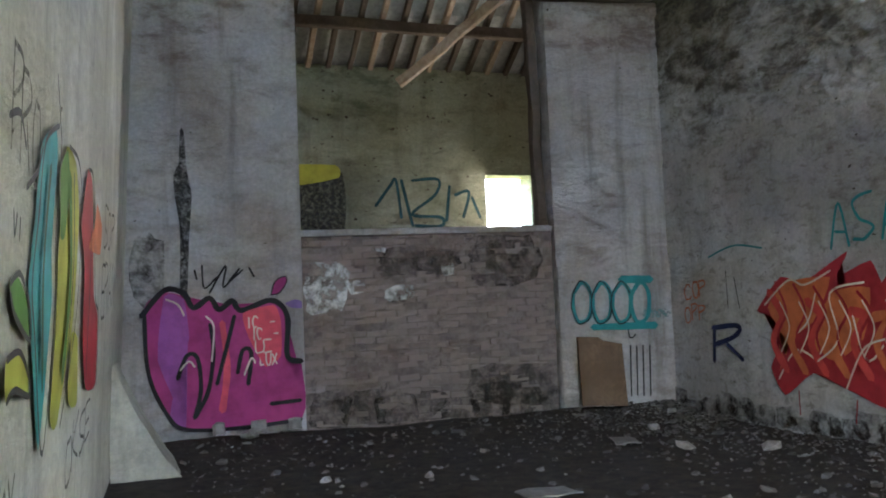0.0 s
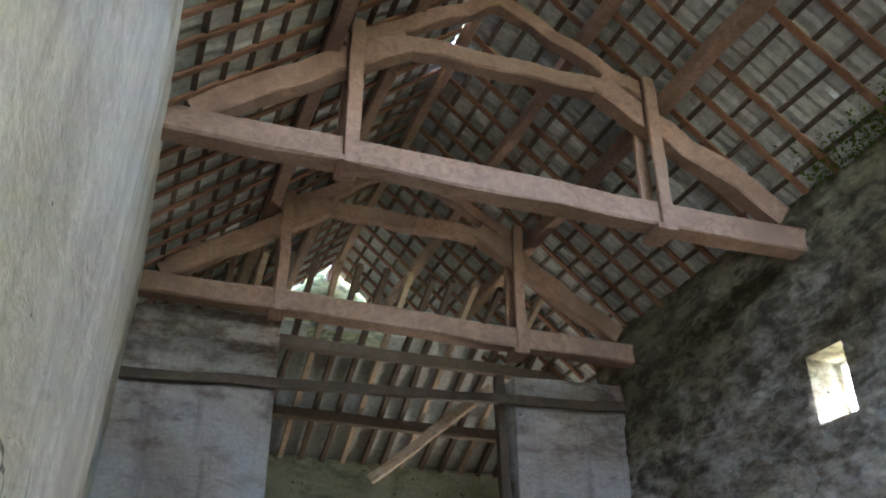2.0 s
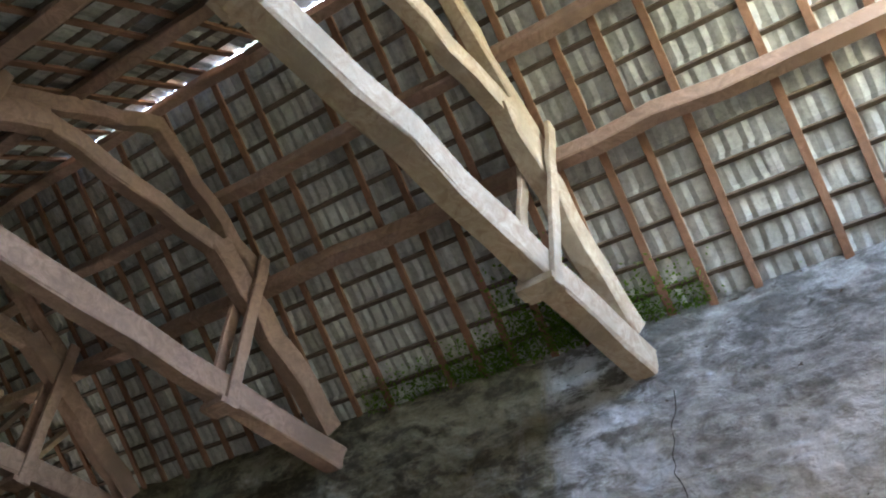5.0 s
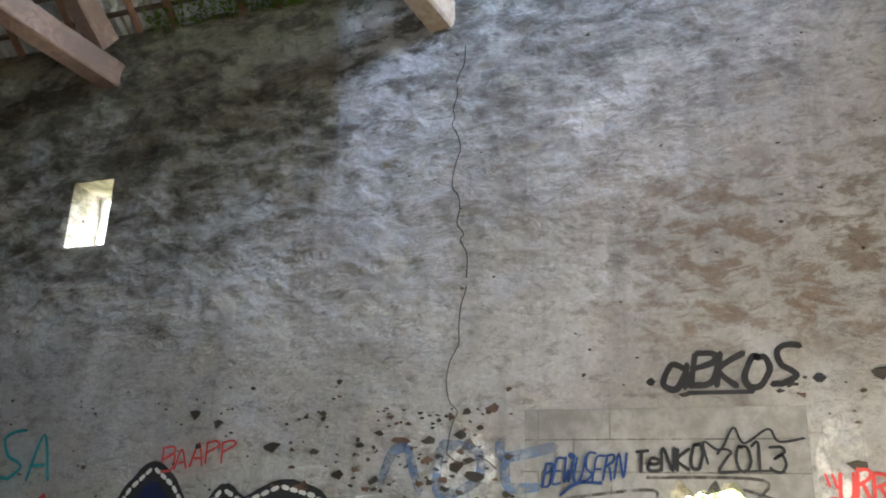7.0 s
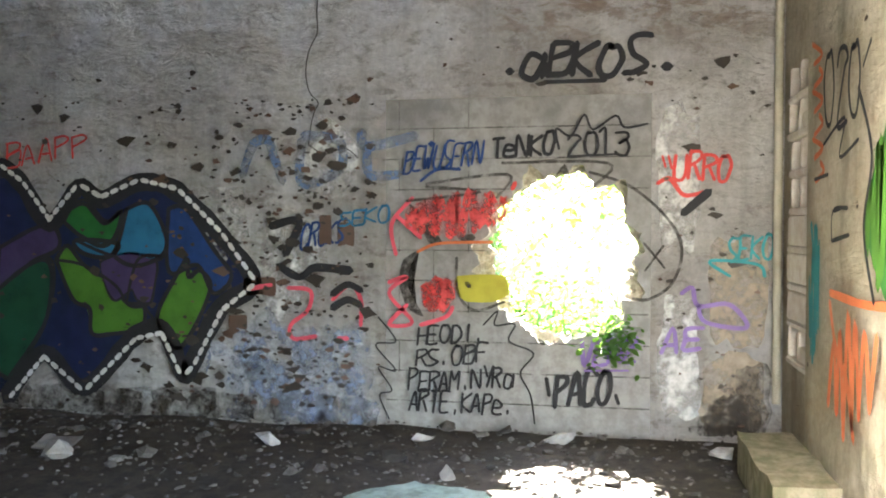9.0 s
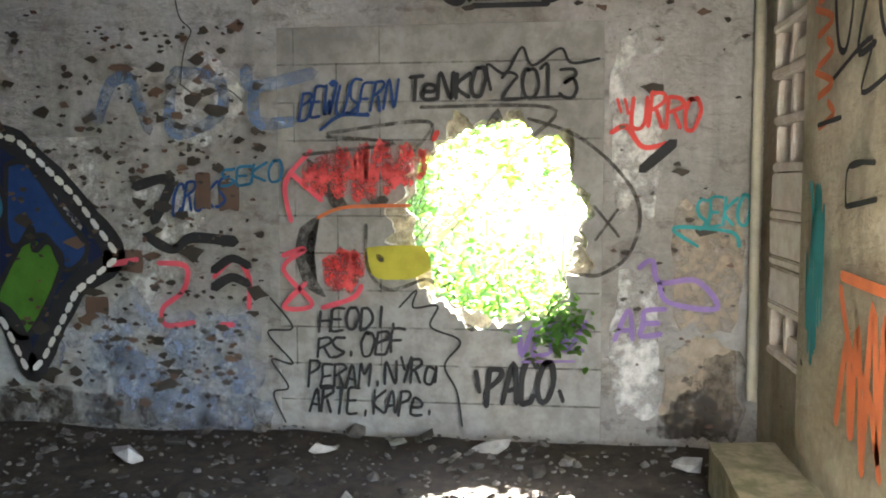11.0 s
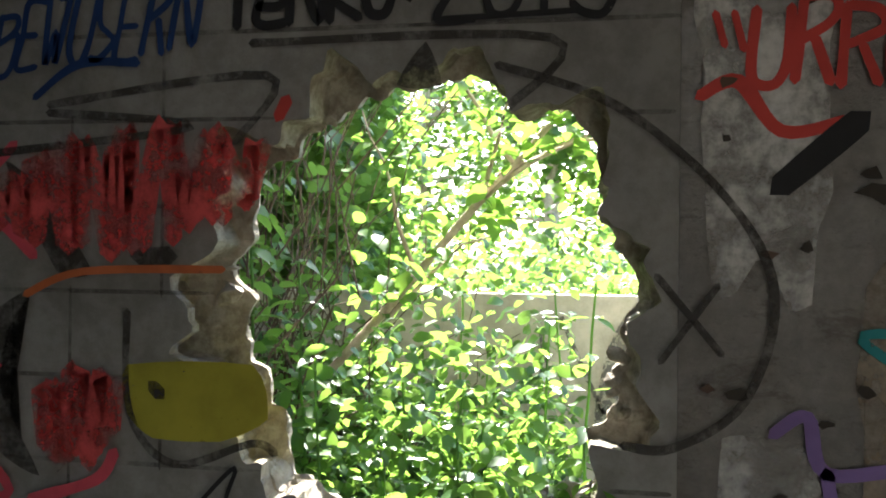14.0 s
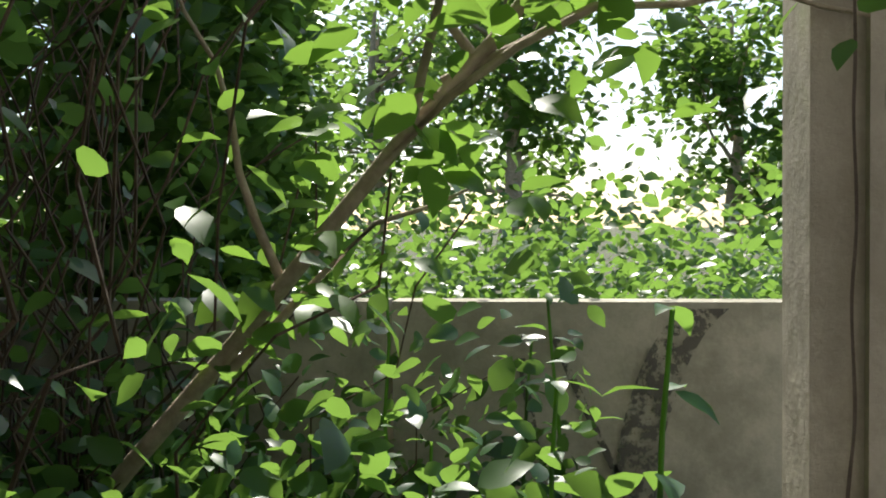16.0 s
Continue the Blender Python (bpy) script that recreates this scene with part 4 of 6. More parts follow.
stroke(g, "E", P_PINK, 0.03, [(1.29, 0.76), (1.11, 0.82), (1.06, 0.89)])
stroke(g, "E", P_PINK, 0.03, [(2.41, 1.03), (2.57, 1.0)])
stroke(g, "E", P_PINK, 0.03, [(2.28, 1.01), (2.11, 0.99), (2.13, 0.85), (2.26, 0.74), (2.24, 0.64), (2.07, 0.66)])
stroke(g, "E", P_PINK, 0.03, [(1.94, 0.93), (1.81, 1.04), (1.73, 0.93), (1.73, 0.75)])
stroke(g, "E", P_PINK, 0.03, [(1.9, 0.65), (1.83, 0.65)])
stroke(g, "E", P_WORN, 0.02, [(1.03, 1.24), (1.02, 0.99), (0.9, 0.87), (0.7, 0.93), (0.64, 0.91)])
stroke(g, "E", P_WORN, 0.02, [(1.25, 1.76), (0.67, 1.82), (0.75, 1.66)])
stroke(g, "E", P_WORN, 0.02, [(1.25, 1.74), (0.86, 1.7), (1.39, 1.64)])
stroke(g, "E", P_WORN, 0.02, [(0.11, 1.83), (-0.16, 1.73), (-0.4, 1.52), (-0.5, 1.31), (-0.44, 1.08), (-0.29, 0.97), (-0.18, 0.97)])
stroke(g, "E", P_WORN, 0.02, [(0.71, 1.9), (-0.01, 1.89), (0.09, 1.73)])
stroke(g, "E", P_WORN, 0.035, [(0.96, 1.06), (0.94, 1.04)])
stroke(g, "E", P_WORN, 0.05, [(1.0, 1.38), (0.92, 1.38)])
stroke(g, "E", P_ORANGE, 0.02, [(1.31, 1.28), (1.15, 1.34), (0.78, 1.35)])
fill(g, "E", P_WORN, [(0.35, 1.79), (0.28, 1.89), (0.24, 1.78)], 1)
stroke(g, "E", P_WORN, 0.016, [(-0.25, 1.35), (-0.39, 1.18)])
stroke(g, "E", P_WORN, 0.016, [(-0.38, 1.33), (-0.26, 1.16)])
stroke(g, "E", P_WORN, 0.03, [(0.46, 0.67), (0.42, 0.65)])
stroke(g, "E", P_WORN, 0.03, [(0.35, 0.66), (0.32, 0.68)])
g = thing("graffiti", "dark blue scribbled tags over bare brick", "graffiti")
letters(g, "E", P_BLUE, "CROKS", (2.19, 1.3), (1.87, 1.36), 0.15, 0.008, 0.2)
letters(g, "E", P_SKY, "SEKO", (1.89, 1.46), (1.52, 1.5), 0.1, 0.006, 0.1)
stroke(g, "E", P_BLACK, 0.06, [(2.41, 1.46), (2.19, 1.5), (2.3, 1.26)])
stroke(g, "E", P_BLACK, 0.06, [(2.35, 1.17), (2.19, 1.09), (2.07, 1.16), (1.81, 1.14)])
stroke(g, "E", P_BLACK, 0.05, [(1.94, 0.97), (1.83, 1.04), (1.73, 1.0)])
stroke(g, "E", P_BLACK, 0.05, [(1.94, 0.87), (1.83, 0.93), (1.73, 0.89)])
g = thing("graffiti", "large red and orange sprayed lettering with pale outlines", "graffiti")
fill(g, "E", P_CRIMSON, [(7.69, 1.21), (7.3, 1.55), (6.99, 1.48), (6.38, 1.75), (6.54, 1.52), (6.12, 1.65), (6.01, 1.45), (5.75, 1.73), (5.721, 1.61), (5.826, 1.16), (5.745, 0.35), (6.11, 0.37), (6.49, 0.49), (6.91, 0.61), (7.33, 0.36), (7.52, 0.63), (7.32, 0.93), (7.43, 1.15)], 0)
fill(g, "E", P_ORANGE, [(7.51, 1.24), (7.23, 1.49), (6.61, 1.52), (6.87, 1.1), (7.2, 0.93), (7.4, 0.58), (7.24, 0.87)], 1)
fill(g, "E", P_ORANGE, [(6.62, 1.37), (6.14, 1.41), (6.25, 0.96), (6.61, 0.74), (6.89, 0.88)], 1)
stroke(g, "E", P_CREAM, 0.02, [(7.55, 1.27), (7.18, 1.51), (6.95, 1.46), (6.6, 1.58)])
stroke(g, "E", P_CREAM, 0.02, [(7.2, 0.93), (6.94, 1.1), (6.81, 1.37)])
stroke(g, "E", P_CREAM, 0.02, [(6.83, 0.73), (6.55, 0.95), (6.62, 1.37), (6.2, 1.46)])
stroke(g, "E", P_CREAM, 0.02, [(6.49, 0.49), (6.26, 0.86), (6.01, 0.96)])
stroke(g, "E", P_CREAM, 0.02, [(7.4, 0.52), (7.13, 0.82), (6.83, 0.73)])
stroke(g, "E", P_CREAM, 0.02, [(6.36, 1.16), (6.2, 0.76), (5.826, 1.16)])
for k in range(7):
    u = 7.35 - 0.27 * k
    stroke(g, "E", P_ORANGE if k % 2 else P_RED, 0.09, [(u + 0.12, 1.4 - 0.05 * k), (u - 0.05, 1.15), (u + 0.1, 0.9), (u - 0.08, 0.62)])
    stroke(g, "E", P_CRIMSON, 0.03, [(u + 0.02, 1.5 - 0.03 * k), (u - 0.12, 1.2), (u + 0.02, 0.95), (u - 0.15, 0.6)])
    stroke(g, "E", P_CREAM, 0.016, [(u - 0.04, 1.3), (u - 0.16, 1.05), (u - 0.02, 0.8)], 0.006)
stroke(g, "E", P_CRIMSON, 0.015, [(7.12, 0.43), (7.12, 0.19)])
stroke(g, "E", P_CRIMSON, 0.015, [(6.37, 0.4), (6.4, 0.19)])
g = thing("graffiti", "teal outline letters high on the wall", "graffiti")
letters(g, "E", P_TEAL, "ASA", (6.55, 1.81), (5.74, 1.85), 0.36, 0.013, 0.0)
stroke(g, "E", P_TEAL, 0.02, [(8.47, 1.82), (8.0, 1.92), (7.54, 1.86)])
g = thing("graffiti", "dark blue rounded letter on plaster", "graffiti")
letters(g, "E", P_NAVY, "R", (8.48, 0.64), (7.97, 0.69), 0.4, 0.024, 0.0)
g = thing("graffiti", "small orange stacked tag", "graffiti")
letters(g, "E", P_ORANGE, "COP", (8.96, 1.35), (8.56, 1.38), 0.17, 0.004, 0.0)
letters(g, "E", P_ORANGE, "OPP", (8.99, 1.08), (8.59, 1.12), 0.17, 0.004, 0.0)
stroke(g, "E", P_BLACK, 0.012, [(8.17, 1.65), (8.16, 1.24)])
stroke(g, "E", P_BLACK, 0.012, [(8.03, 1.58), (7.96, 1.24)])
g = thing("graffiti", "magenta and purple bubble lettering with black outline", "graffiti")
fill(g, "N", P_MAGENTA, [(-0.13, 1.5), (0.08, 1.66), (0.28, 1.61), (0.37, 1.48), (0.55, 1.57), (0.63, 1.47), (0.78, 1.51), (0.87, 1.43), (1.21, 1.51), (1.36, 1.35), (1.34, 0.85), (1.52, 0.81), (1.5, 0.18), (0.28, 0.17), (-0.06, 0.62)], 0)
fill(g, "N", P_VIOLETPINK, [(0.08, 1.62), (0.28, 1.58), (0.33, 1.15), (0.24, 0.91), (0.11, 0.31), (0.28, 0.2), (0.0, 0.92)], 1)
fill(g, "N", P_PINK, [(0.9, 1.4), (1.24, 1.48), (1.31, 1.29), (1.3, 0.91), (1.13, 0.8), (0.96, 1.12)], 1)
stroke(g, "N", P_BLACK, 0.06, [(-0.16, 1.41), (0.08, 1.68), (0.28, 1.64), (0.38, 1.48), (0.55, 1.58), (0.65, 1.45), (0.79, 1.54), (0.89, 1.43), (1.21, 1.53), (1.38, 1.35), (1.37, 0.91), (1.52, 0.84)])
stroke(g, "N", P_BLACK, 0.045, [(0.37, 0.29), (0.52, 0.58), (0.58, 1.01), (0.55, 1.29)])
stroke(g, "N", P_BLACK, 0.045, [(0.2, 0.72), (0.3, 0.96), (0.41, 0.93), (0.44, 0.59), (0.37, 0.29)])
stroke(g, "N", P_BLACK, 0.045, [(0.61, 0.64), (0.71, 1.0), (0.81, 1.37)])
stroke(g, "N", P_BLACK, 0.045, [(0.83, 0.75), (0.89, 0.99), (0.98, 0.96), (0.94, 0.62)])
stroke(g, "N", P_BLACK, 0.045, [(1.18, 0.39), (1.5, 0.41)])
stroke(g, "N", P_BLACK, 0.045, [(-0.13, 1.45), (-0.10, 0.8), (0.08, 0.35), (0.28, 0.17), (0.9, 0.15), (1.5, 0.2)])
stroke(g, "N", P_PINK, 0.07, [(0.66, 0.35), (0.72, 0.8), (0.68, 1.3)])
stroke(g, "N", P_CREAM, 0.02, [(0.9, 0.72), (0.98, 0.9), (1.02, 0.85)], 0.006)
stroke(g, "N", P_CREAM, 0.02, [(0.1, 1.58), (0.22, 1.52), (0.28, 1.4)], 0.006)
stroke(g, "N", P_CREAM, 0.02, [(0.56, 0.89), (0.59, 1.26), (0.51, 1.38)])
stroke(g, "N", P_CREAM, 0.02, [(0.23, 0.81), (0.32, 0.9), (0.38, 0.84)])
letters(g, "N", P_CREAM, "iCMiE", (0.94, 1.24), (1.25, 1.24), 0.12, 0.002, 0.0)
letters(g, "N", P_CREAM, "iCMiE", (0.99, 1.1), (1.29, 1.11), 0.12, 0.002, 0.0)
letters(g, "N", P_CREAM, "LE", (1.03, 0.96), (1.2, 0.97), 0.12, 0.002, 0.0)
letters(g, "N", P_CREAM, "BUX", (1.08, 0.82), (1.25, 0.83), 0.12, 0.002, 0.0)
fill(g, "N", P_MAGENTA, [(1.21, 1.59), (1.26, 1.74), (1.37, 1.79), (1.38, 1.72), (1.3, 1.61)], 1)
stroke(g, "N", P_BLACK, 0.015, [(1.21, 1.59), (1.26, 1.74), (1.37, 1.79), (1.38, 1.72), (1.3, 1.61), (1.21, 1.59)])
fill(g, "N", P_VIOLET, [(1.36, 1.49), (1.46, 1.53), (1.54, 1.51), (1.54, 1.43), (1.42, 1.44)], 1)
g = thing("graffiti", "small black scribbled tag", "graffiti")
stroke(g, "N", P_BLACK, 0.02, [(0.48, 1.94), (0.5, 1.69), (0.64, 1.81), (0.55, 1.63), (0.73, 1.93), (0.7, 1.69), (0.88, 1.9), (0.76, 1.75), (0.91, 1.88)])
stroke(g, "N", P_BLACK, 0.02, [(0.4, 1.89), (0.42, 1.79)])
stroke(g, "N", P_BLACK, 0.02, [(0.98, 1.9), (1.03, 1.8)])
g = thing("graffiti", "dark damp streak down the plaster", "graffiti")
fill(g, "N", P_SOOT, [(0.28, 3.45), (0.32, 3.42), (0.34, 3.01), (0.39, 2.72), (0.36, 2.44), (0.32, 1.64), (0.24, 1.64), (0.27, 2.44), (0.21, 2.69), (0.2, 2.94), (0.26, 3.07)], 0)
g = thing("graffiti", "teal and black bubble tag", "graffiti")
stroke(g, "I", P_TEAL, 0.05, [(4.73, 1.47), (4.85, 1.6), (4.95, 1.46), (4.92, 1.19), (4.78, 1.13), (4.72, 1.3), (4.73, 1.47)])
stroke(g, "I", P_BLACK, 0.018, [(4.72, 1.47), (4.83, 1.62), (4.95, 1.46), (4.93, 1.19), (4.78, 1.11), (4.7, 1.3), (4.72, 1.47)])
stroke(g, "I", P_TEAL, 0.05, [(4.98, 1.46), (5.1, 1.59), (5.2, 1.45), (5.17, 1.18), (5.03, 1.12), (4.97, 1.29), (4.98, 1.46)])
stroke(g, "I", P_BLACK, 0.018, [(4.97, 1.46), (5.08, 1.61), (5.2, 1.45), (5.18, 1.18), (5.03, 1.1), (4.95, 1.29), (4.97, 1.46)])
stroke(g, "I", P_TEAL, 0.05, [(5.23, 1.45), (5.35, 1.58), (5.45, 1.44), (5.42, 1.17), (5.29, 1.11), (5.22, 1.28), (5.23, 1.45)])
stroke(g, "I", P_BLACK, 0.018, [(5.22, 1.45), (5.34, 1.6), (5.45, 1.44), (5.44, 1.17), (5.29, 1.09), (5.2, 1.28), (5.22, 1.45)])
stroke(g, "I", P_TEAL, 0.05, [(5.47, 1.44), (5.59, 1.58), (5.69, 1.44), (5.66, 1.16), (5.53, 1.1), (5.46, 1.27), (5.47, 1.44)])
stroke(g, "I", P_BLACK, 0.018, [(5.46, 1.44), (5.58, 1.59), (5.69, 1.44), (5.68, 1.16), (5.52, 1.08), (5.44, 1.27), (5.46, 1.44)])
stroke(g, "I", P_TEAL, 0.1, [(5.35, 1.62), (5.72, 1.61)])
stroke(g, "I", P_TEAL, 0.08, [(4.96, 1.06), (5.76, 1.05)])
stroke(g, "I", P_FADETEAL, 0.1, [(5.62, 1.2), (5.92, 1.19)])
stroke(g, "I", P_BLACK, 0.018, [(5.42, 0.82), (5.4, 0.22)])
stroke(g, "I", P_BLACK, 0.018, [(5.5, 0.81), (5.48, 0.22)])
stroke(g, "I", P_BLACK, 0.018, [(5.58, 0.81), (5.56, 0.21)])
stroke(g, "I", P_BLACK, 0.018, [(5.67, 0.81), (5.65, 0.21)])
letters(g, "I", P_BLACK, "C", (5.4, 0.91), (5.49, 0.92), 0.14, 0.006, 0.0)
g = thing("graffiti", "large teal outlined lettering on mossy plaster", "graffiti")
stroke(g, "B", P_INK, 0.05, [(3.27, 2.98), (3.51, 3.29), (3.61, 3.38), (3.68, 2.79)])
stroke(g, "B", P_INK, 0.05, [(3.7, 3.38), (3.86, 2.66)])
stroke(g, "B", P_INK, 0.05, [(3.88, 3.38), (4.31, 3.4), (4.25, 3.15), (3.86, 2.84), (4.33, 2.79), (4.33, 2.65), (3.9, 2.66)])
stroke(g, "B", P_INK, 0.05, [(4.5, 3.29), (4.43, 2.74)])
stroke(g, "B", P_INK, 0.05, [(4.59, 3.15), (4.83, 3.2), (4.72, 2.79)])
stroke(g, "B", P_INK, 0.05, [(4.88, 3.11), (5.01, 2.78)])
g = thing("graffiti", "white lime patches on brick", "graffiti")
fill(g, "L", P_CHALK, [(1.64, 1.78), (1.86, 1.79), (1.89, 1.61), (1.66, 1.59)], 0)
fill(g, "L", P_CHALK, [(2.08, 1.7), (2.24, 1.72), (2.3, 1.6), (2.11, 1.56)], 0)
fill(g, "L", P_CHALK, [(2.46, 1.56), (2.63, 1.65), (2.84, 1.64), (2.83, 1.51), (2.56, 1.46)], 0)
fill(g, "L", P_CHALK, [(3.17, 1.86), (3.31, 1.89), (3.32, 1.76), (3.2, 1.74)], 0)
fill(g, "L", P_CHALK, [(2.35, 2.07), (2.52, 2.09), (2.51, 2.03)], 0)
g = thing("graffiti", "tall teal, yellow and crimson sprayed shapes with black outlines", "graffiti")
fill(g, "W", P_TEAL, [(3.48, 2.14), (3.57, 2.04), (3.48, 1.69), (3.54, 1.48), (3.31, 0.98), (3.03, 1.37), (2.93, 1.54), (3.02, 1.76), (3.12, 2.01)], 0)
fill(g, "W", P_YELLOW, [(3.85, 2.13), (4.27, 2.13), (4.49, 1.92), (4.38, 1.44), (3.84, 1.01), (3.6, 1.06), (3.7, 1.44), (3.69, 1.79)], 0)
fill(g, "W", P_LIME, [(3.62, 2.0), (3.85, 2.12), (3.99, 1.99), (3.84, 1.76), (3.68, 1.75)], 1)
fill(g, "W", P_CRIMSON, [(4.87, 2.2), (5.2, 2.16), (5.54, 1.57), (5.93, 1.43), (5.92, 1.01), (5.16, 1.04), (4.87, 1.32), (4.9, 1.67), (4.59, 1.88)], 0)
fill(g, "W", P_ORANGE, [(5.53, 2.1), (5.97, 2.01), (5.9, 1.82), (5.03, 1.8), (5.37, 1.95)], 1)
fill(g, "W", P_LIME, [(2.55, 1.53), (2.71, 1.55), (2.89, 1.48), (2.95, 1.37), (2.69, 1.44)], 0)
fill(g, "W", P_YELLOW, [(2.54, 1.33), (2.76, 1.34), (2.95, 1.26), (2.96, 1.2), (2.69, 1.24), (2.56, 1.22)], 0)
fill(g, "W", P_YELLOW, [(4.28, 1.36), (4.59, 1.33), (4.67, 1.02), (4.39, 1.02), (4.2, 1.09)], 1)
stroke(g, "W", P_DGREEN, 0.05, [(3.3, 1.95), (3.2, 1.6), (3.28, 1.2)])
stroke(g, "W", P_LIME, 0.10, [(3.95, 2.0), (4.1, 1.6), (3.9, 1.2)])
stroke(g, "W", P_BLACK, 0.03, [(4.1, 2.05), (4.2, 1.65), (4.0, 1.15)])
stroke(g, "W", P_BLACK, 0.03, [(5.0, 2.1), (5.15, 1.7), (5.05, 1.1)])
stroke(g, "W", P_BLACK, 0.022, [(3.38, 2.3), (3.52, 2.15), (3.57, 2.04), (3.48, 1.69), (3.54, 1.48), (3.32, 0.97), (3.03, 1.37), (2.93, 1.54), (3.02, 1.76), (3.12, 2.01), (3.48, 2.14)])
stroke(g, "W", P_BLACK, 0.022, [(3.85, 2.13), (4.29, 2.13), (4.49, 1.92), (4.38, 1.44), (3.84, 1.0)])
stroke(g, "W", P_BLACK, 0.022, [(4.87, 2.2), (5.23, 2.16), (5.58, 1.57), (5.93, 1.43), (5.92, 1.01)])
stroke(g, "W", P_BLACK, 0.022, [(2.55, 1.53), (2.71, 1.56), (2.9, 1.48), (2.95, 1.37), (2.66, 1.44), (2.56, 1.5)])
stroke(g, "W", P_BLACK, 0.022, [(2.54, 1.33), (2.76, 1.34), (2.96, 1.25), (2.97, 1.2), (2.69, 1.24), (2.56, 1.22)])
stroke(g, "W", P_BLACK, 0.022, [(2.43, 1.95), (2.6, 1.99), (2.72, 1.92)])
stroke(g, "W", P_BLACK, 0.022, [(2.75, 1.81), (2.96, 1.89), (3.06, 1.98)])
g = thing("graffiti", "thin black outline tags on the yellowed plaster", "graffiti")
letters(g, "W", P_WORN, "PRO", (2.45, 1.86), (3.0, 1.84), 0.26, 0.008, 0.0)
letters(g, "W", P_BLACK, "VI", (2.55, 1.66), (2.68, 1.65), 0.06, 0.003, 0.0)
letters(g, "W", P_WORN, "OKSE", (4.1, 0.70), (5.4, 0.78), 0.20, 0.008, 0.1)
letters(g, "W", P_WORN, "ERAN", (6.1, 1.45), (7.6, 1.50), 0.34, 0.010, 0.0)
letters(g, "W", P_WORN, "SOP", (6.2, 1.9), (7.4, 1.95), 0.26, 0.009, 0.0)
letters(g, "W", P_WORN, "TAX", (2.4, 0.85), (2.75, 0.83), 0.16, 0.006, 0.0)
g = thing("graffiti", "yellow and black painted figure on mossy plaster", "graffiti")
fill(g, "B", P_SOOT, [(1.62, 3.45), (2.75, 3.5), (2.7, 2.35), (1.6, 2.3)])
fill(g, "B", P_MUSTARD, [(1.65, 3.6), (2.65, 3.62), (2.7, 3.42), (2.1, 3.3), (1.65, 3.38)], 1)
fill(g, "B", P_MUSTARD, [(1.65, 2.75), (2.05, 2.8), (2.1, 2.3), (1.65, 2.3)], 1)
g = thing("graffiti", "green and black sprayed mural", "graffiti")
fill(g, "S", P_LEAFGREEN, [(3.89, 1.47), (3.69, 1.76), (3.34, 2.1), (2.82, 2.0), (2.77, 1.1), (3.22, 1.11), (3.58, 1.16)], 0)
letters(g, "S", P_BLACK, "O20", (4.55, 1.95), (3.95, 1.95), 0.30, 0.012, 0.0)
stroke(g, "S", P_BLACK, 0.03, [(3.95, 2.05), (3.75, 1.75), (3.85, 1.45), (3.7, 1.15)], 0.006)
scribble(g, "S", P_LIME, 3.8, 3.3, 1.2, 1.9, 0.06, 16, 8)
scribble(g, "S", P_TEAL, 4.82, 4.62, 0.75, 1.5, 0.025, 18, 9)
scribble(g, "S", P_ORANGE, 4.4, 3.7, 0.5, 1.1, 0.05, 12, 12)
stroke(g, "S", P_BLACK, 0.02, [(4.34, 1.53), (4.24, 1.54)])
stroke(g, "S", P_BLACK, 0.02, [(4.38, 1.39), (4.36, 1.53), (4.11, 1.54)])
stroke(g, "S", P_BLACK, 0.02, [(4.38, 1.39), (4.1, 1.42)])
stroke(g, "S", P_BLACK, 0.02, [(3.82, 1.54), (3.43, 1.55)])
g = thing("graffiti", "orange and red dripped letters", "graffiti")
stroke(g, "S", P_ORANGE, 0.03, [(4.82, 2.41), (4.61, 2.32), (4.78, 2.3)])
stroke(g, "S", P_ORANGE, 0.03, [(4.67, 2.26), (4.6, 2.21), (4.77, 2.18)])
stroke(g, "S", P_ORANGE, 0.03, [(4.8, 2.16), (4.59, 2.09), (4.76, 2.05)])
stroke(g, "S", P_ORANGE, 0.03, [(4.65, 2.02), (4.58, 1.97), (4.75, 1.93)])
stroke(g, "S", P_ORANGE, 0.03, [(4.78, 1.91), (4.57, 1.85), (4.74, 1.81)])
stroke(g, "S", P_ORANGE, 0.03, [(4.63, 1.78), (4.56, 1.73), (4.73, 1.69)])
stroke(g, "S", P_ORANGE, 0.04, [(4.41, 1.14), (3.87, 1.13), (3.4, 1.16)])
stroke(g, "S", P_ORANGE, 0.05, [(4.41, 1.09), (4.29, 0.89), (4.1, 0.76), (3.99, 0.53)])
stroke(g, "S", P_TEAL, 0.04, [(4.8, 1.47), (4.74, 1.26), (4.79, 1.05), (4.7, 0.83)])
stroke(g, "S", P_BLACK, 0.02, [(4.57, 1.86), (4.18, 1.95), (4.26, 1.78), (3.96, 1.83)])
stroke(g, "S", P_BLACK, 0.02, [(3.9, 2.13), (3.79, 2.22)])
stroke(g, "S", P_BLACK, 0.02, [(4.73, 1.7), (4.46, 1.71)])

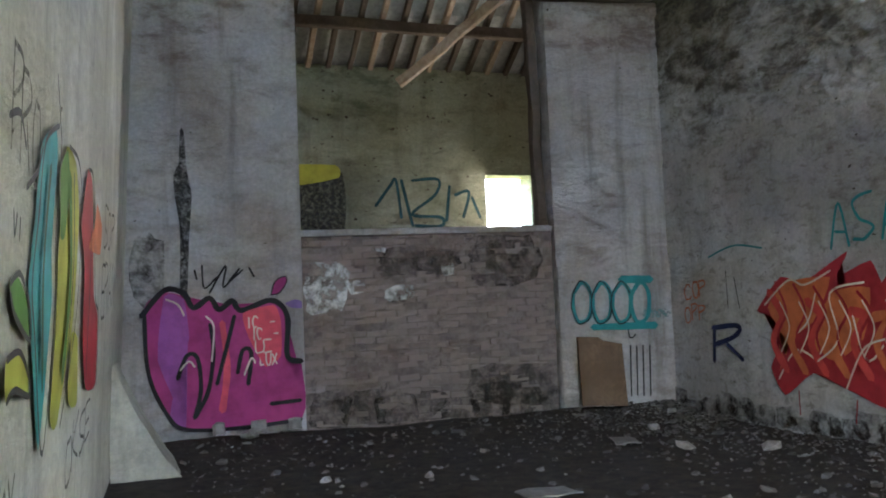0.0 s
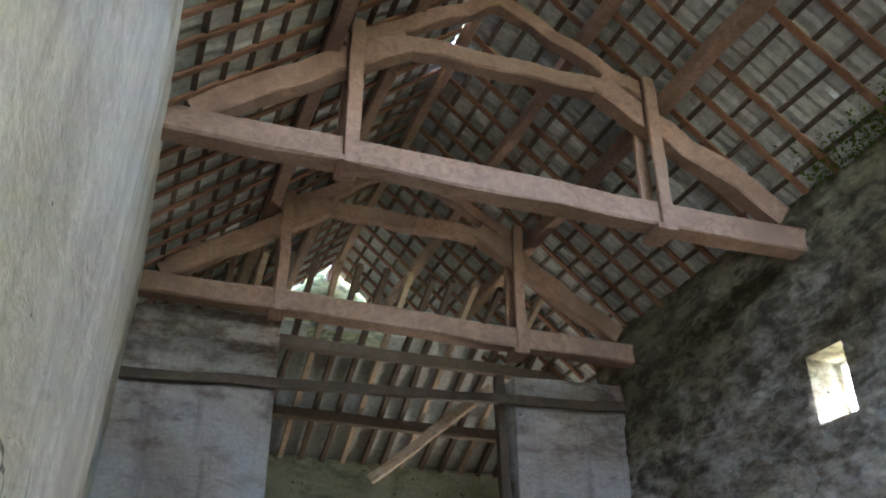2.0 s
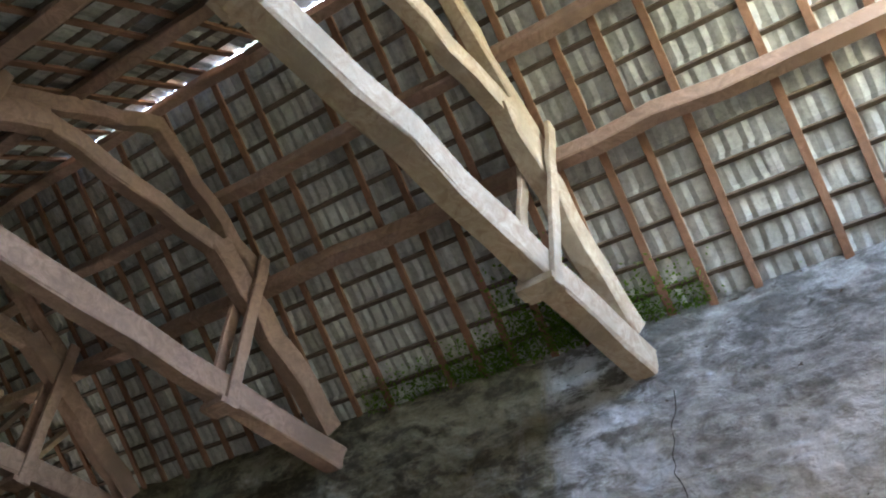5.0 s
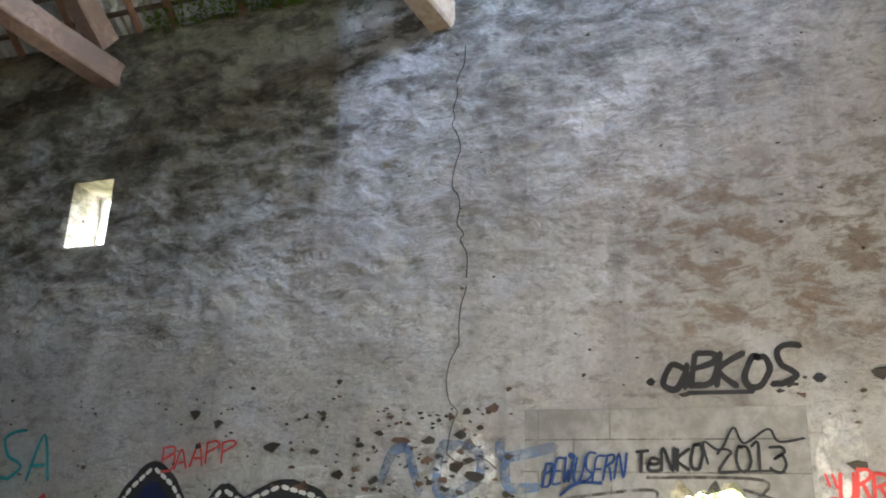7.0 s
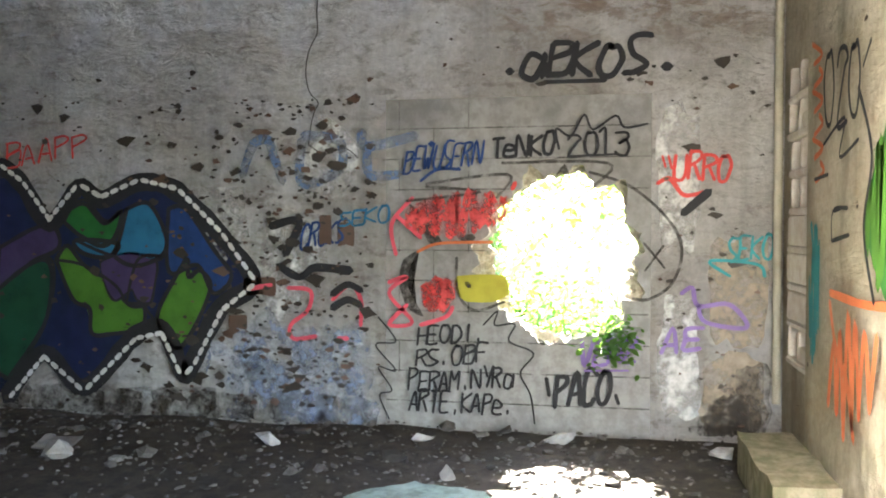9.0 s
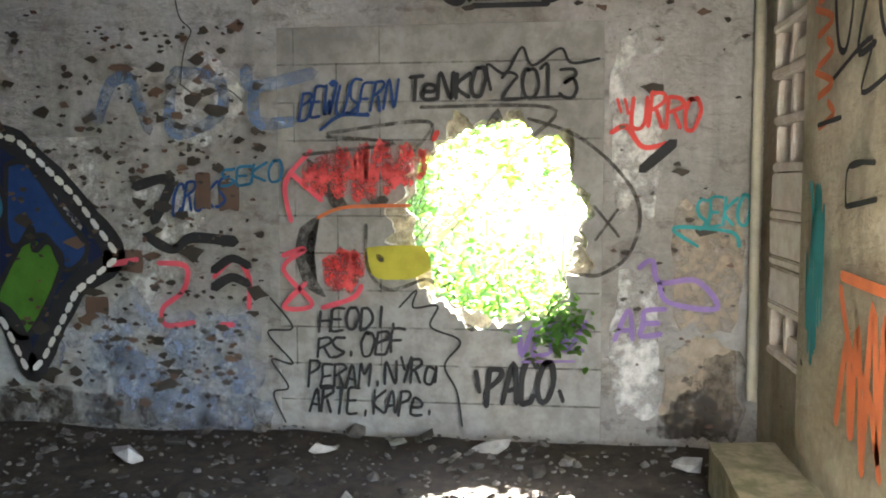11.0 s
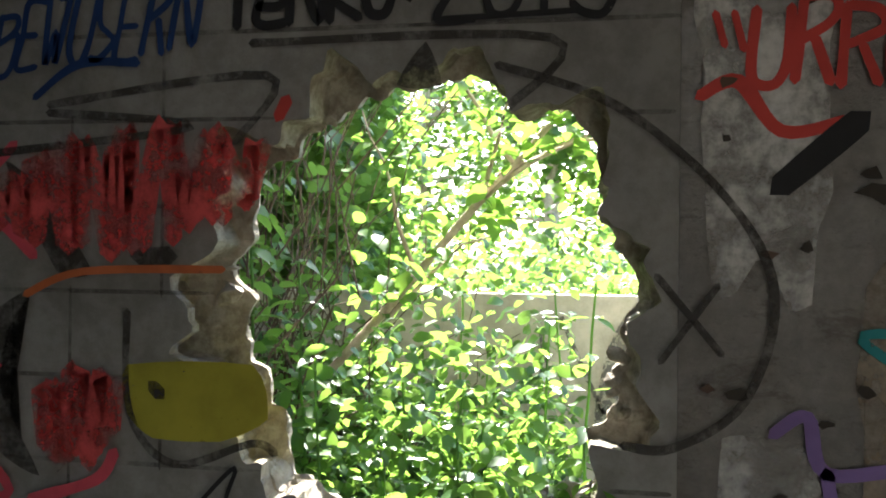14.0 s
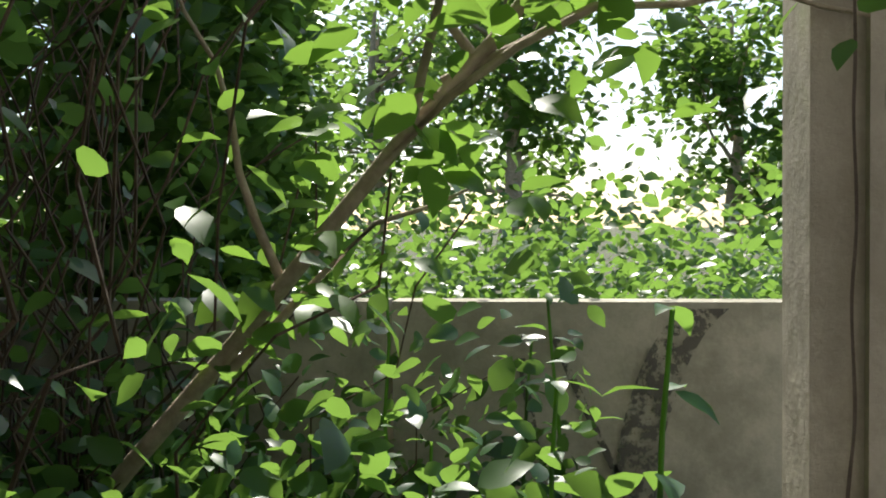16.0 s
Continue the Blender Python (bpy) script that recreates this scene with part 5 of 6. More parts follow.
# flaked plaster on the east wall, bluish wash at its foot, limewash to the right of the gate
rf = random.Random(61)
g = thing("flaked_plaster", "patches where the plaster has flaked off the masonry", "plaster damage")
for i in range(800):
    if i < 520:
        y, z = rf.gauss(2.3, 0.6), rf.uniform(0.15, 2.4)
    else:
        y, z = rf.uniform(-1.05, 5.5), rf.uniform(0.1, 2.6)
    if -0.32 < y < 1.6 and z < 2.4:
        continue
    r = min(0.05, 0.008 * math.exp(abs(rf.gauss(0, 0.75))))
    n = 7
    fill(g, "E", P_HOLLOW if rf.random() < 0.75 else P_BRICKY, [(y + r * 1.7 * math.cos(k * 2 * math.pi / n) * rf.uniform(0.3, 1.3), z + r * math.sin(k * 2 * math.pi / n) * rf.uniform(0.3, 1.3)) for k in range(n)], 2, 0.0)
for y, z, w, h in ((1.78, 1.32, 0.12, 0.16), (1.95, 1.33, 0.09, 0.2), (2.38, 0.95, 0.24, 0.13), (2.6, 0.7, 0.14, 0.1)):
    fill(g, "E", P_BRICKY, [(y, z), (y + w * 0.5, z + 0.01), (y + w, z), (y + w, z + h), (y + w * 0.4, z + h * 1.05), (y, z + h)], 2)
for i in range(60):
    z = rf.uniform(0.05, 0.7)
    y = rf.gauss(2.15, 0.38)
    r = rf.uniform(0.05, 0.16)
    if y > 1.62:
        fill(g, "E", P_PALEBLUE, [(y + r * math.cos(k * 0.9) * rf.uniform(0.6, 1.2), z + r * 1.2 * math.sin(k * 0.9) * rf.uniform(0.6, 1.2)) for k in range(7)])
for y, z, r in ((2.3, 1.2, 0.3), (2.8, 1.5, 0.3), (2.0, 1.9, 0.25)):
    fill(g, "E", P_LIMEWASH, [(y + r * math.cos(k * 0.7) * rf.uniform(0.6, 1.2), z + r * 1.3 * math.sin(k * 0.7) * rf.uniform(0.6, 1.2)) for k in range(9)])



def ragged(w, m, u0, u1, z0, z1, seed, layer=0):
    """A torn patch of another coat, with an uneven edge."""
    rnd = random.Random(seed)
    cu, cz = (u0 + u1) / 2, (z0 + z1) / 2
    pts = []
    for k in range(26):
        a = 2 * math.pi * k / 26
        c, sn = math.cos(a), math.sin(a)
        q = (abs(c) ** 4 + abs(sn) ** 4) ** -0.25 * rnd.uniform(0.82, 1.08)
        pts.append((cu + (u1 - u0) / 2 * c * q, cz + (z1 - z0) / 2 * sn * q))
    fill(g, w, m, pts, layer, 0.15)


g = thing("plaster_patches", "torn coats of white and ochre plaster on the wall", "plaster")
ragged("E", P_CHALK, -0.62, -0.33, 1.30, 2.30, 1)
ragged("E", P_CHALK, -0.62, -0.35, 0.12, 1.0, 2)
ragged("E", P_OCHRE, -1.06, -0.66, 0.65, 1.42, 3)
ragged("E", P_OCHRE, -1.06, -0.62, 0.10, 0.62, 4)
ragged("N", P_DIRT, -0.28, 0.1, 1.5, 2.3, 9)
ragged("L", P_CHALK, 1.58, 2.1, 1.35, 1.95, 11)
ragged("L", P_DIRT, 2.4, 3.4, 1.75, 2.1, 12)
ragged("L", P_DIRT, 3.4, 4.5, 0.2, 0.7, 13)
ragged("L", P_DIRT, 3.5, 4.4, 1.6, 2.2, 15)
g = thing("dirt_splashes", "dark earth splashed along the foot of the wall", "dirt")
for k in range(26):
    u = 1.6 + 0.31 * k
    ragged("E", P_DIRT, u, u + rf.uniform(0.3, 0.6), 0.02, rf.uniform(0.15, 0.32), 40 + k)
for k in range(7):
    ragged("E", P_DIRT, -1.08 + 0.05 * k, -0.85 + 0.05 * k, 0.05, 0.55 - 0.07 * k, 80 + k)
for k in range(8):
    u = 1.6 + 0.37 * k
    ragged("L", P_DIRT, u, u + 0.5, 0.05, rf.uniform(0.3, 0.5), 90 + k)

g = thing("wall_crack", "long jagged crack running down the plaster", "crack")
rc = random.Random(8)
line = [(2.12, 2.05)]
while line[-1][1] < 5.4:
    y, z = line[-1]
    line.append((y + rc.uniform(-0.05, 0.05) + 0.011, z + rc.uniform(0.05, 0.13)))
stroke(g, "E", P_HOLLOW, 0.008, line)
stroke(g, "E", P_HOLLOW, 0.008, [(2.12, 2.05), (2.0, 1.98), (1.85, 2.02), (1.75, 1.95)])

# faint bed joints of the concrete blocks, broken off at the hole
g = thing("block_joints", "faint joints between the rendered concrete blocks", "joint")
P_JOINT = paint("joint_shadow", (0.17, 0.163, 0.152), 0.47, soft=0.2, scale=6.0)
for k in range(1, 11):
    z = 0.215 * k
    dz = abs(z - HOLE_C[1]) / (HOLE_R[1] * 1.12)
    cut = HOLE_R[0] * 1.15 * (1 - dz ** 2.25) ** (1 / 2.25) if dz < 1 else 0.0
    for y0, y1 in ((GATE[0] + 0.02, HOLE_C[0] - cut), (HOLE_C[0] + cut, GATE[1] - 0.02)):
        if y1 - y0 > 0.05:
            fill(g, "G", P_JOINT, [(y0, z - 0.005), (y1, z - 0.005), (y1, z + 0.005), (y0, z + 0.005)])
    for j in range(4):
        y = GATE[0] + 0.25 + 0.5 * j + (0.25 if k % 2 else 0)
        if y < GATE[1] - 0.05 and abs(y - HOLE_C[0]) > HOLE_R[0] * 1.15:
            fill(g, "G", P_JOINT, [(y - 0.004, z), (y + 0.004, z), (y + 0.004, z + 0.215), (y - 0.004, z + 0.215)])

# ---- bricks of the low wall ----
def brick_mesh(seed, w=0.225, h=0.062, dpt=0.06):
    rnd = random.Random(seed)
    vs = []
    for x in (0, w):
        for y in (0, dpt):
            for z in (0, h):
                k = 0.010
                vs.append((x + rnd.uniform(-k, k), y + rnd.uniform(-k, k) * 1.5, z + rnd.uniform(-k, k)))
    me = bpy.data.meshes.new("brick")
    me.from_pydata(vs, [], [(0, 1, 3, 2), (4, 6, 7, 5), (0, 4, 5, 1), (2, 3, 7, 6), (0, 2, 6, 4), (1, 5, 7, 3)])
    return me


bricks = [brick_mesh(s) for s in range(8)]
for me in bricks:
    me.materials.append(BRICK_M)
rb = random.Random(9)
rest_v, rest_f = [], []
nb = 0
for row in range(30):
    z = 0.02 + row * 0.075
    for i in range(14):
        x = 1.56 + (i - (0.5 if row % 2 else 0)) * 0.24
        if x < 1.55 or x > 4.33:
            continue
        if rb.random() < 0.10:
            continue
        m = pose(x + rb.uniform(-0.012, 0.012), YN + 0.068 + rb.uniform(-0.012, 0.02) + SKEW * (x - 3.0), z + rb.uniform(-0.006, 0.006), rb.uniform(-3, 3), rb.uniform(-2.5, 2.5), math.degrees(math.atan(SKEW)) + rb.uniform(-2, 2))
        me = bricks[rb.randrange(8)]
        if nb < 295 and row > 5:
            ob = new("brick", me)
            ob.parent = low
            ob.matrix_basis = m
            nb += 1
        else:
            k = len(rest_v)
            rest_v += [tuple(m @ v.co) for v in me.vertices]
            rest_f += [tuple(k + j for j in f.vertices) for f in me.polygons]
me = bpy.data.meshes.new("brickwork")
me.from_pydata(rest_v, [], rest_f)
me.materials.append(BRICK_REST_M)
ob = new("brickwork", me)
ob.parent = low
ob["kind"] = "stuff"


# ---- rubble ----
def stone(bm, c, r, rnd, flat=0.6):
    """A broken lump with flat chipped faces."""
    m = pose(*c, rnd.uniform(-30, 30), rnd.uniform(-30, 30), rnd.uniform(0, 360)) @ Matrix.Diagonal((r * rnd.uniform(0.8, 1.5), r * rnd.uniform(0.6, 1.1), r * flat * rnd.uniform(0.5, 1), 1))
    geo = bmesh.ops.create_icosphere(bm, subdivisions=1, radius=1, matrix=m)
    for v in geo["verts"]:
        v.co += Vector((rnd.uniform(-1, 1), rnd.uniform(-1, 1), rnd.uniform(-1, 1))) * r * 0.22


def floor_z(x, y):
    z = 0.035 * noise.noise((x * 0.8, y * 0.8, 0)) + 0.02 * noise.noise((x * 3, y * 3, 1))
    z += 0.10 * max(0, 1 - abs(x - XE) / 0.8) * (0.5 + 0.5 * noise.noise((y, 2, 0)))
    return z + 0.16 * max(0, 1 - abs(y - (YN - 0.2)) / 0.9) * (0.6 + 0.4 * noise.noise((x, 5, 0)))


rs = random.Random(31)
for batch in range(6):
    bm = bmesh.new()
    for i in range(800):
        x, y = rs.uniform(0.2, 5.95), rs.uniform(-1.0, 9.5)
        if rs.random() < 0.6:
            x = 5.95 - abs(rs.gauss(0, 0.9))
        if rs.random() < 0.25:
            y = 9.3 - abs(rs.gauss(0, 0.9))
        if x < 0.6 and y < 3:
            continue
        r = min(0.07, 0.008 * math.exp(abs(rs.gauss(0, 0.7))))
        stone(bm, (x, y, floor_z(x, y) + r * 0.2), r, rs)
    tagged(mesh_ob("rubble", bm, RUBBLE_M), "broken plaster and brick rubble strewn over the floor", "rubble", kind="stuff")
for x, y, r in ((5.55, -0.72, 0.11), (4.9, 3.4, 0.13), (3.7, 5.2, 0.06), (2.6, 5.6, 0.05), (5.2, 6.6, 0.10), (5.0, 8.2, 0.09), (4.6, 7.0, 0.10), (5.6, 8.8, 0.08), (1.3, 7.2, 0.05), (2.9, 7.8, 0.05), (5.4, 2.2, 0.09), (4.9, 0.9, 0.06), (5.6, 1.2, 0.08), (5.75, 0.3, 0.09), (2.1, 6.9, 0.06), (0.9, 9.3, 0.13)):
    bm = bmesh.new()
    stone(bm, (x, y, floor_z(x, y) + r * 0.3), r, rs)
    tagged(mesh_ob("rubble_stone", bm, RUBBLE_ONE_M), "pale broken lump of plaster lying on the floor", "stone", "loose stones")
for x, y, a in ((5.2, 3.6, 20), (4.3, 7.6, 70), (2.7, 5.9, 10)):
    bm = box(-0.22, 0.22, -0.12, 0.12, 0, 0.012)
    bmesh.ops.subdivide_edges(bm, edges=bm.edges[:], cuts=3)
    for v in bm.verts:
        v.co.z += 0.03 * noise.noise((v.co.x * 6, v.co.y * 6, a))
    ob = mesh_ob("plaster_slab", bm, RUBBLE_ONE_M)
    ob.matrix_basis = pose(x, y, floor_z(x, y) + 0.02, 3, 2, a)
    tagged(ob, "thin fallen slab of plaster on the rubble", "slab", "plaster slabs")

# flat pale patch whose colour stands in for sunlight reflected on the floor
bm = bmesh.new()
vs = [bm.verts.new((4.30 + 0.30 * math.cos(a) * (1 + 0.5 * noise.noise((math.cos(a) * 2, math.sin(a) * 2, 4)) + 0.2 * noise.noise((math.cos(a) * 6, math.sin(a) * 6, 4))), 0.92 + 0.42 * math.sin(a) * (1 + 0.3 * noise.noise((math.cos(a) * 2, math.sin(a) * 2, 9))), 0.045)) for a in [k * math.pi / 24 for k in range(48)]]
bm.faces.new(vs)
LIT_FLOOR_M = speckled("pale_lit_floor", (0.30, 0.40, 0.38), (0.16, 0.20, 0.19), 6, 0.25, 0.1)
tagged(mesh_ob("floor_light_patch", bm, LIT_FLOOR_M), "pale turquoise patch standing in for light reflected on the floor", "sheet")

# worn step and hollow-brick patch by the south wall
bm = box(4.2, 5.3, YS + 0.08, -0.76, 0.0, 0.25)
bmesh.ops.subdivide_edges(bm, edges=bm.edges[:], cuts=6, use_grid_fill=True)
for v in bm.verts:
    v.co += Vector((noise.noise(v.co * 5), noise.noise(v.co * 5 + Vector((9, 0, 0))), noise.noise(v.co * 6))) * 0.02
tagged(mesh_ob("stone_step", bm, speckled("mossy_step", (0.30, 0.26, 0.18), (0.15, 0.14, 0.08), 8, 0.95, 0.8)), "worn mossy concrete step against the end wall", "step")
HOLLOW_M = speckled("pale_hollow_brick", (0.74, 0.70, 0.64), (0.60, 0.52, 0.44), 10, 0.9, 0.4)
patch = thing("hollow_brick_patch", "column of pale hollow bricks exposed in the wall", "brickwork")
def rounded(x0, x1, y0, y1, z0, z1, seed):
    bm = box(x0, x1, y0, y1, z0, z1)
    bmesh.ops.bevel(bm, geom=bm.edges[:], offset=0.008, segments=2, affect='EDGES')
    for v in bm.verts:
        v.co += Vector((noise.noise(v.co * 9), noise.noise(v.co * 8 + Vector((seed, 0, 0))), noise.noise(v.co * 9 + Vector((0, seed, 0))))) * 0.008
    return bm


for k in range(1, 9):
    z = 0.42 + k * 0.225
    y1 = YS + 0.055 + 0.012 * noise.noise((k * 3.1, 0, 0))
    part("brick_shell", rounded(5.03, 5.61, YS - 0.118, y1, z - 0.018, z + 0.022, k), HOLLOW_M, patch)
    if k in (2, 3, 4):
        part("brick_face", rounded(5.05, 5.60, YS - 0.05, y1, z + 0.026, z + 0.200, k), HOLLOW_M, patch)
        continue
    for x0, x1 in ((5.03, 5.075), (5.29, 5.345), (5.565, 5.61)):
        part("brick_web", rounded(x0, x1, YS - 0.118, y1 - 0.01, z + 0.024, z + 0.204, k), HOLLOW_M, patch)
    if k in (1, 7):
        part("brick_face", rounded(5.08, 5.285, YS - 0.08, y1 - 0.01, z + 0.026, z + 0.12, k), HOLLOW_M, patch)
tagged(mesh_ob("corner_pipe", tube(bmesh.new(), [(5.93, YS + 0.05, 0.3), (5.94, YS + 0.05, 1.5), (5.93, YS + 0.05, 3.4)], 0.028, 0.028, 8), CONCRETE_M, True), "thin grey conduit in the wall corner", "pipe")

# leaning board, sloped rubble buttress
bm = box(-0.29, 0.29, -0.012, 0.012, 0, 0.82)
bmesh.ops.subdivide_edges(bm, edges=bm.edges[:], cuts=4, use_grid_fill=True)
for v in bm.verts:
    v.co.y += 0.015 * math.sin(v.co.x * 4)
ob = mesh_ob("board", bm, wood("stained_board", (0.20, 0.13, 0.08), (0.13, 0.085, 0.055)))
ob.matrix_basis = pose(4.98, 9.22, 0.14, -14, 3, -6)
tagged(ob, "stained brown board leaning against the pier", "board")
bm = bmesh.new()
for i in range(9):
    for j in range(9):
        u, v = i / 8, j / 8
        z = -0.05 + 1.1 * (1 - u) ** 1.25
        bm.verts.new((-0.40 + 0.62 * u, 8.15 + 0.8 * v + 0.03 * noise.noise((u * 4, v * 4, 2)), z + 0.03 * noise.noise((u * 4, v * 4, 0))))
bm.verts.ensure_lookup_table()
for i in range(8):
    for j in range(8):
        a = i * 9 + j
        bm.faces.new([bm.verts[k] for k in (a, a + 9, a + 10, a + 1)])
ext = bmesh.ops.extrude_face_region(bm, geom=bm.faces[:])
for g in ext["geom"]:
    if isinstance(g, bmesh.types.BMVert):
        g.co.z = -0.08
bmesh.ops.recalc_face_normals(bm, faces=bm.faces)
tagged(mesh_ob("buttress", bm, WEST_M), "sloped plastered buttress at the foot of the wall", "buttress")
for x, y, w in ((0.95, 9.72, 0.16), (1.35, 9.70, 0.14), (0.55, 9.76, 0.12)):
    ob = mesh_ob("loose_block", beam((x, y, 0.16), (x + w, y - 0.02, 0.17), 0.1, 0.12, 0.012, 3), RUBBLE_ONE_M)
    tagged(ob, "loose pale block at the foot of the pier", "block", "loose blocks")

# moss hanging at the eaves
bm = bmesh.new()
rm = random.Random(77)


def leaf(bm, c, size, rnd, droop=0.3, m=None):
    """One folded, pointed leaf."""
    r = m or pose(*c, rnd.uniform(-60, 60), rnd.uniform(-60, 60), rnd.uniform(0, 360))
    s = size
    pts = [(0, 0, 0), (0.21, 0.16, 0.03), (0.31, 0.40, 0.045), (0.22, 0.70, 0.0), (0, 1.0, -0.14 * droop), (-0.22, 0.70, 0.0), (-0.31, 0.40, 0.045), (-0.21, 0.16, 0.03), (0, 0.32, 0.0), (0, 0.66, -0.03 * droop)]
    v = [bm.verts.new(r @ (Vector(p) * s)) for p in pts]
    for f in ((0, 1, 8), (1, 2, 8), (2, 9, 8), (2, 3, 9), (3, 4, 9), (4, 5, 9), (5, 6, 9), (6, 8, 9), (6, 7, 8), (7, 0, 8)):
        bm.faces.new([v[i] for i in f]).smooth = True


for i in range(6000):
    y = rm.gauss(3.1, 0.55) if rm.random() < 0.6 else rm.uniform(1.6, 5.4)
    up = abs(rm.gauss(0, 0.24)) * (1.3 if 2.6 < y < 3.6 else 0.7)
    x = 5.98 - up * 0.9
    leaf(bm, (x, y, roof_z(x) - 0.07 + rm.uniform(-0.05, 0.03)), rm.uniform(0.02, 0.045), rm)
tagged(mesh_ob("moss", bm, MOSS_M), "green moss and ferns growing along the eaves", "moss", kind="stuff")

# crumbs on the broken edge
for i in range(16):
    a = rs.uniform(0, 2 * math.pi)
    dy, dz = hole_radius(a, 0.8, 0.15)
    bm = bmesh.new()
    stone(bm, (rs.uniform(6.03, 6.18), HOLE_C[0] + dy * 1.03, HOLE_C[1] + dz * 1.03), rs.uniform(0.012, 0.03), rs, 0.9)
    part("broken_block", bm, BLOCK_M, east)

# green shoots hanging over the lower edge of the hole
bm = bmesh.new()
for i in range(130):
    leaf(bm, (rm.uniform(5.93, 6.1), rm.gauss(-0.02, 0.10), 0.78 - abs(rm.gauss(0, 0.09)) + rm.uniform(0, 0.1)), rm.uniform(0.03, 0.06), rm)
for i in range(150):
    leaf(bm, (rm.uniform(5.90, 6.02), rm.gauss(-0.06, 0.09), 0.66 + rm.gauss(0, 0.07)), rm.uniform(0.04, 0.085), rm)
tagged(mesh_ob("hanging_shoots", bm, LEAF_M), "green shoots growing in over the broken edge", "plant", kind="stuff")

# broken lumps round the hole
for i in range(7):
    a = 2 * math.pi * i / 7 + rs.uniform(-0.1, 0.1)
    dy, dz = hole_radius(a, 0.8, 0.1)
    k = 1.0 + rs.uniform(0.02, 0.10)
    bm = bmesh.new()
    stone(bm, (6.11 + rs.uniform(-0.03, 0.05), HOLE_C[0] + dy * k, HOLE_C[1] + dz * k), rs.uniform(0.02, 0.04), rs, 0.9)
    part("broken_block", bm, BLOCK_M, east)

# ---- outside ----
bm = bmesh.new()
edge = [6.3, 8, 10, 14, 20, 40, 100, 400]
ys = [-400, -100, -30, -10, -4, 0, 4, 10, 30, 100, 400]
gv = [[bm.verts.new((x, y, 0.05)) for y in ys] for x in edge]
for i in range(len(edge) - 1):
    for j in range(len(ys) - 1):
        bm.faces.new((gv[i][j], gv[i + 1][j], gv[i + 1][j + 1], gv[i][j + 1]))
for x0, x1, y0, y1 in ((-400, 6.3, 14.2, 400), (-400, 6.3, -400, -3.2), (-400, -1.3, -3.2, 14.2)):
    add_box(bm, x0, x1, y0, y1, -0.3, 0.0)
tagged(mesh_ob("ground", bm, SOIL_M), "overgrown earth outside the building", "ground", kind="structure")

XG = 8.3
garden = thing("garden_wall", "stained concrete panel wall with a painted curve", "wall")
for y0, y1 in ((-1.12, 0.55), (0.57, 2.6), (2.62, 5.0)):
    part("panel", uneven_wall('x', XG, XG + 0.12, y0, y1, 0.42, 1.19, amp=0.004, seed=33), CONCRETE_M, garden)
    part("plinth", uneven_wall('x', XG - 0.03, XG + 0.16, y0, y1, -0.1, 0.41, amp=0.006, seed=34), CONCRETE_M, garden)
post = thing("concrete_post", "tall cracked concrete post rising beside the wall", "post")
part("shaft", uneven_wall('x', 7.40, 7.60, -0.62, -0.43, -0.1, 3.6, amp=0.006, seed=35), POST_M, post)
part("rib", uneven_wall('x', 7.375, 7.399, -0.60, -0.53, -0.1, 3.6, amp=0.004, seed=36), POST_M, post)
bm = bmesh.new()
z, yy, prev = 0.2, -0.5, None
while z < 3.4:
    w = 0.003 + 0.003 * abs(noise.noise((z * 5, 0, 0)))
    pr = [bm.verts.new((7.371, yy + 0.025 * noise.noise((z * 3, 1, 0)) + s * w, z)) for s in (-1, 1)]
    if prev:
        bm.faces.new((prev[0], pr[0], pr[1], prev[1]))
    prev = pr
    z += 0.04
part("crack", bm, OLD_TIMBER_M, post, "dark vertical crack")
g = thing("graffiti", "faded dark curve painted on the concrete panel", "graffiti")
XG_PAINT = paint("paint_faded_black", (0.13, 0.12, 0.10), 0.5)


def garden_line(width, pts):
    bm = bmesh.new()
    prev = None
    for i, (y, z) in enumerate(pts):
        pr = [bm.verts.new((XG - 0.012, y + s * width / 2, z)) for s in (-1, 1)]
        if prev:
            bm.faces.new((prev[0], pr[0], pr[1], prev[1]))
        prev = pr
    part("painted_line", bm, XG_PAINT, g)


garden_line(0.13, [(-0.17 - 0.30 * (1 - math.cos(k * 0.13)), 0.44 + 0.76 * math.sin(k * 0.13)) for k in range(11)])
garden_line(0.025, [(-0.19 + 0.03 * k - 0.0003 * k * k, 0.55 + 0.06 * k) for k in range(10)])
garden_line(0.025, [(0.09 + 0.008 * k, 0.62 + 0.05 * k) for k in range(9)])

ro = random.Random(404)


def bent(p, q, sag, n, rnd, wob=0.02):
    p, q = Vector(p), Vector(q)
    return [p.lerp(q, i / n) + Vector((0, 0, sag * math.sin(math.pi * i / n))) + Vector((rnd.uniform(-wob, wob), rnd.uniform(-wob, wob), rnd.uniform(-wob, wob))) for i in range(n + 1)]


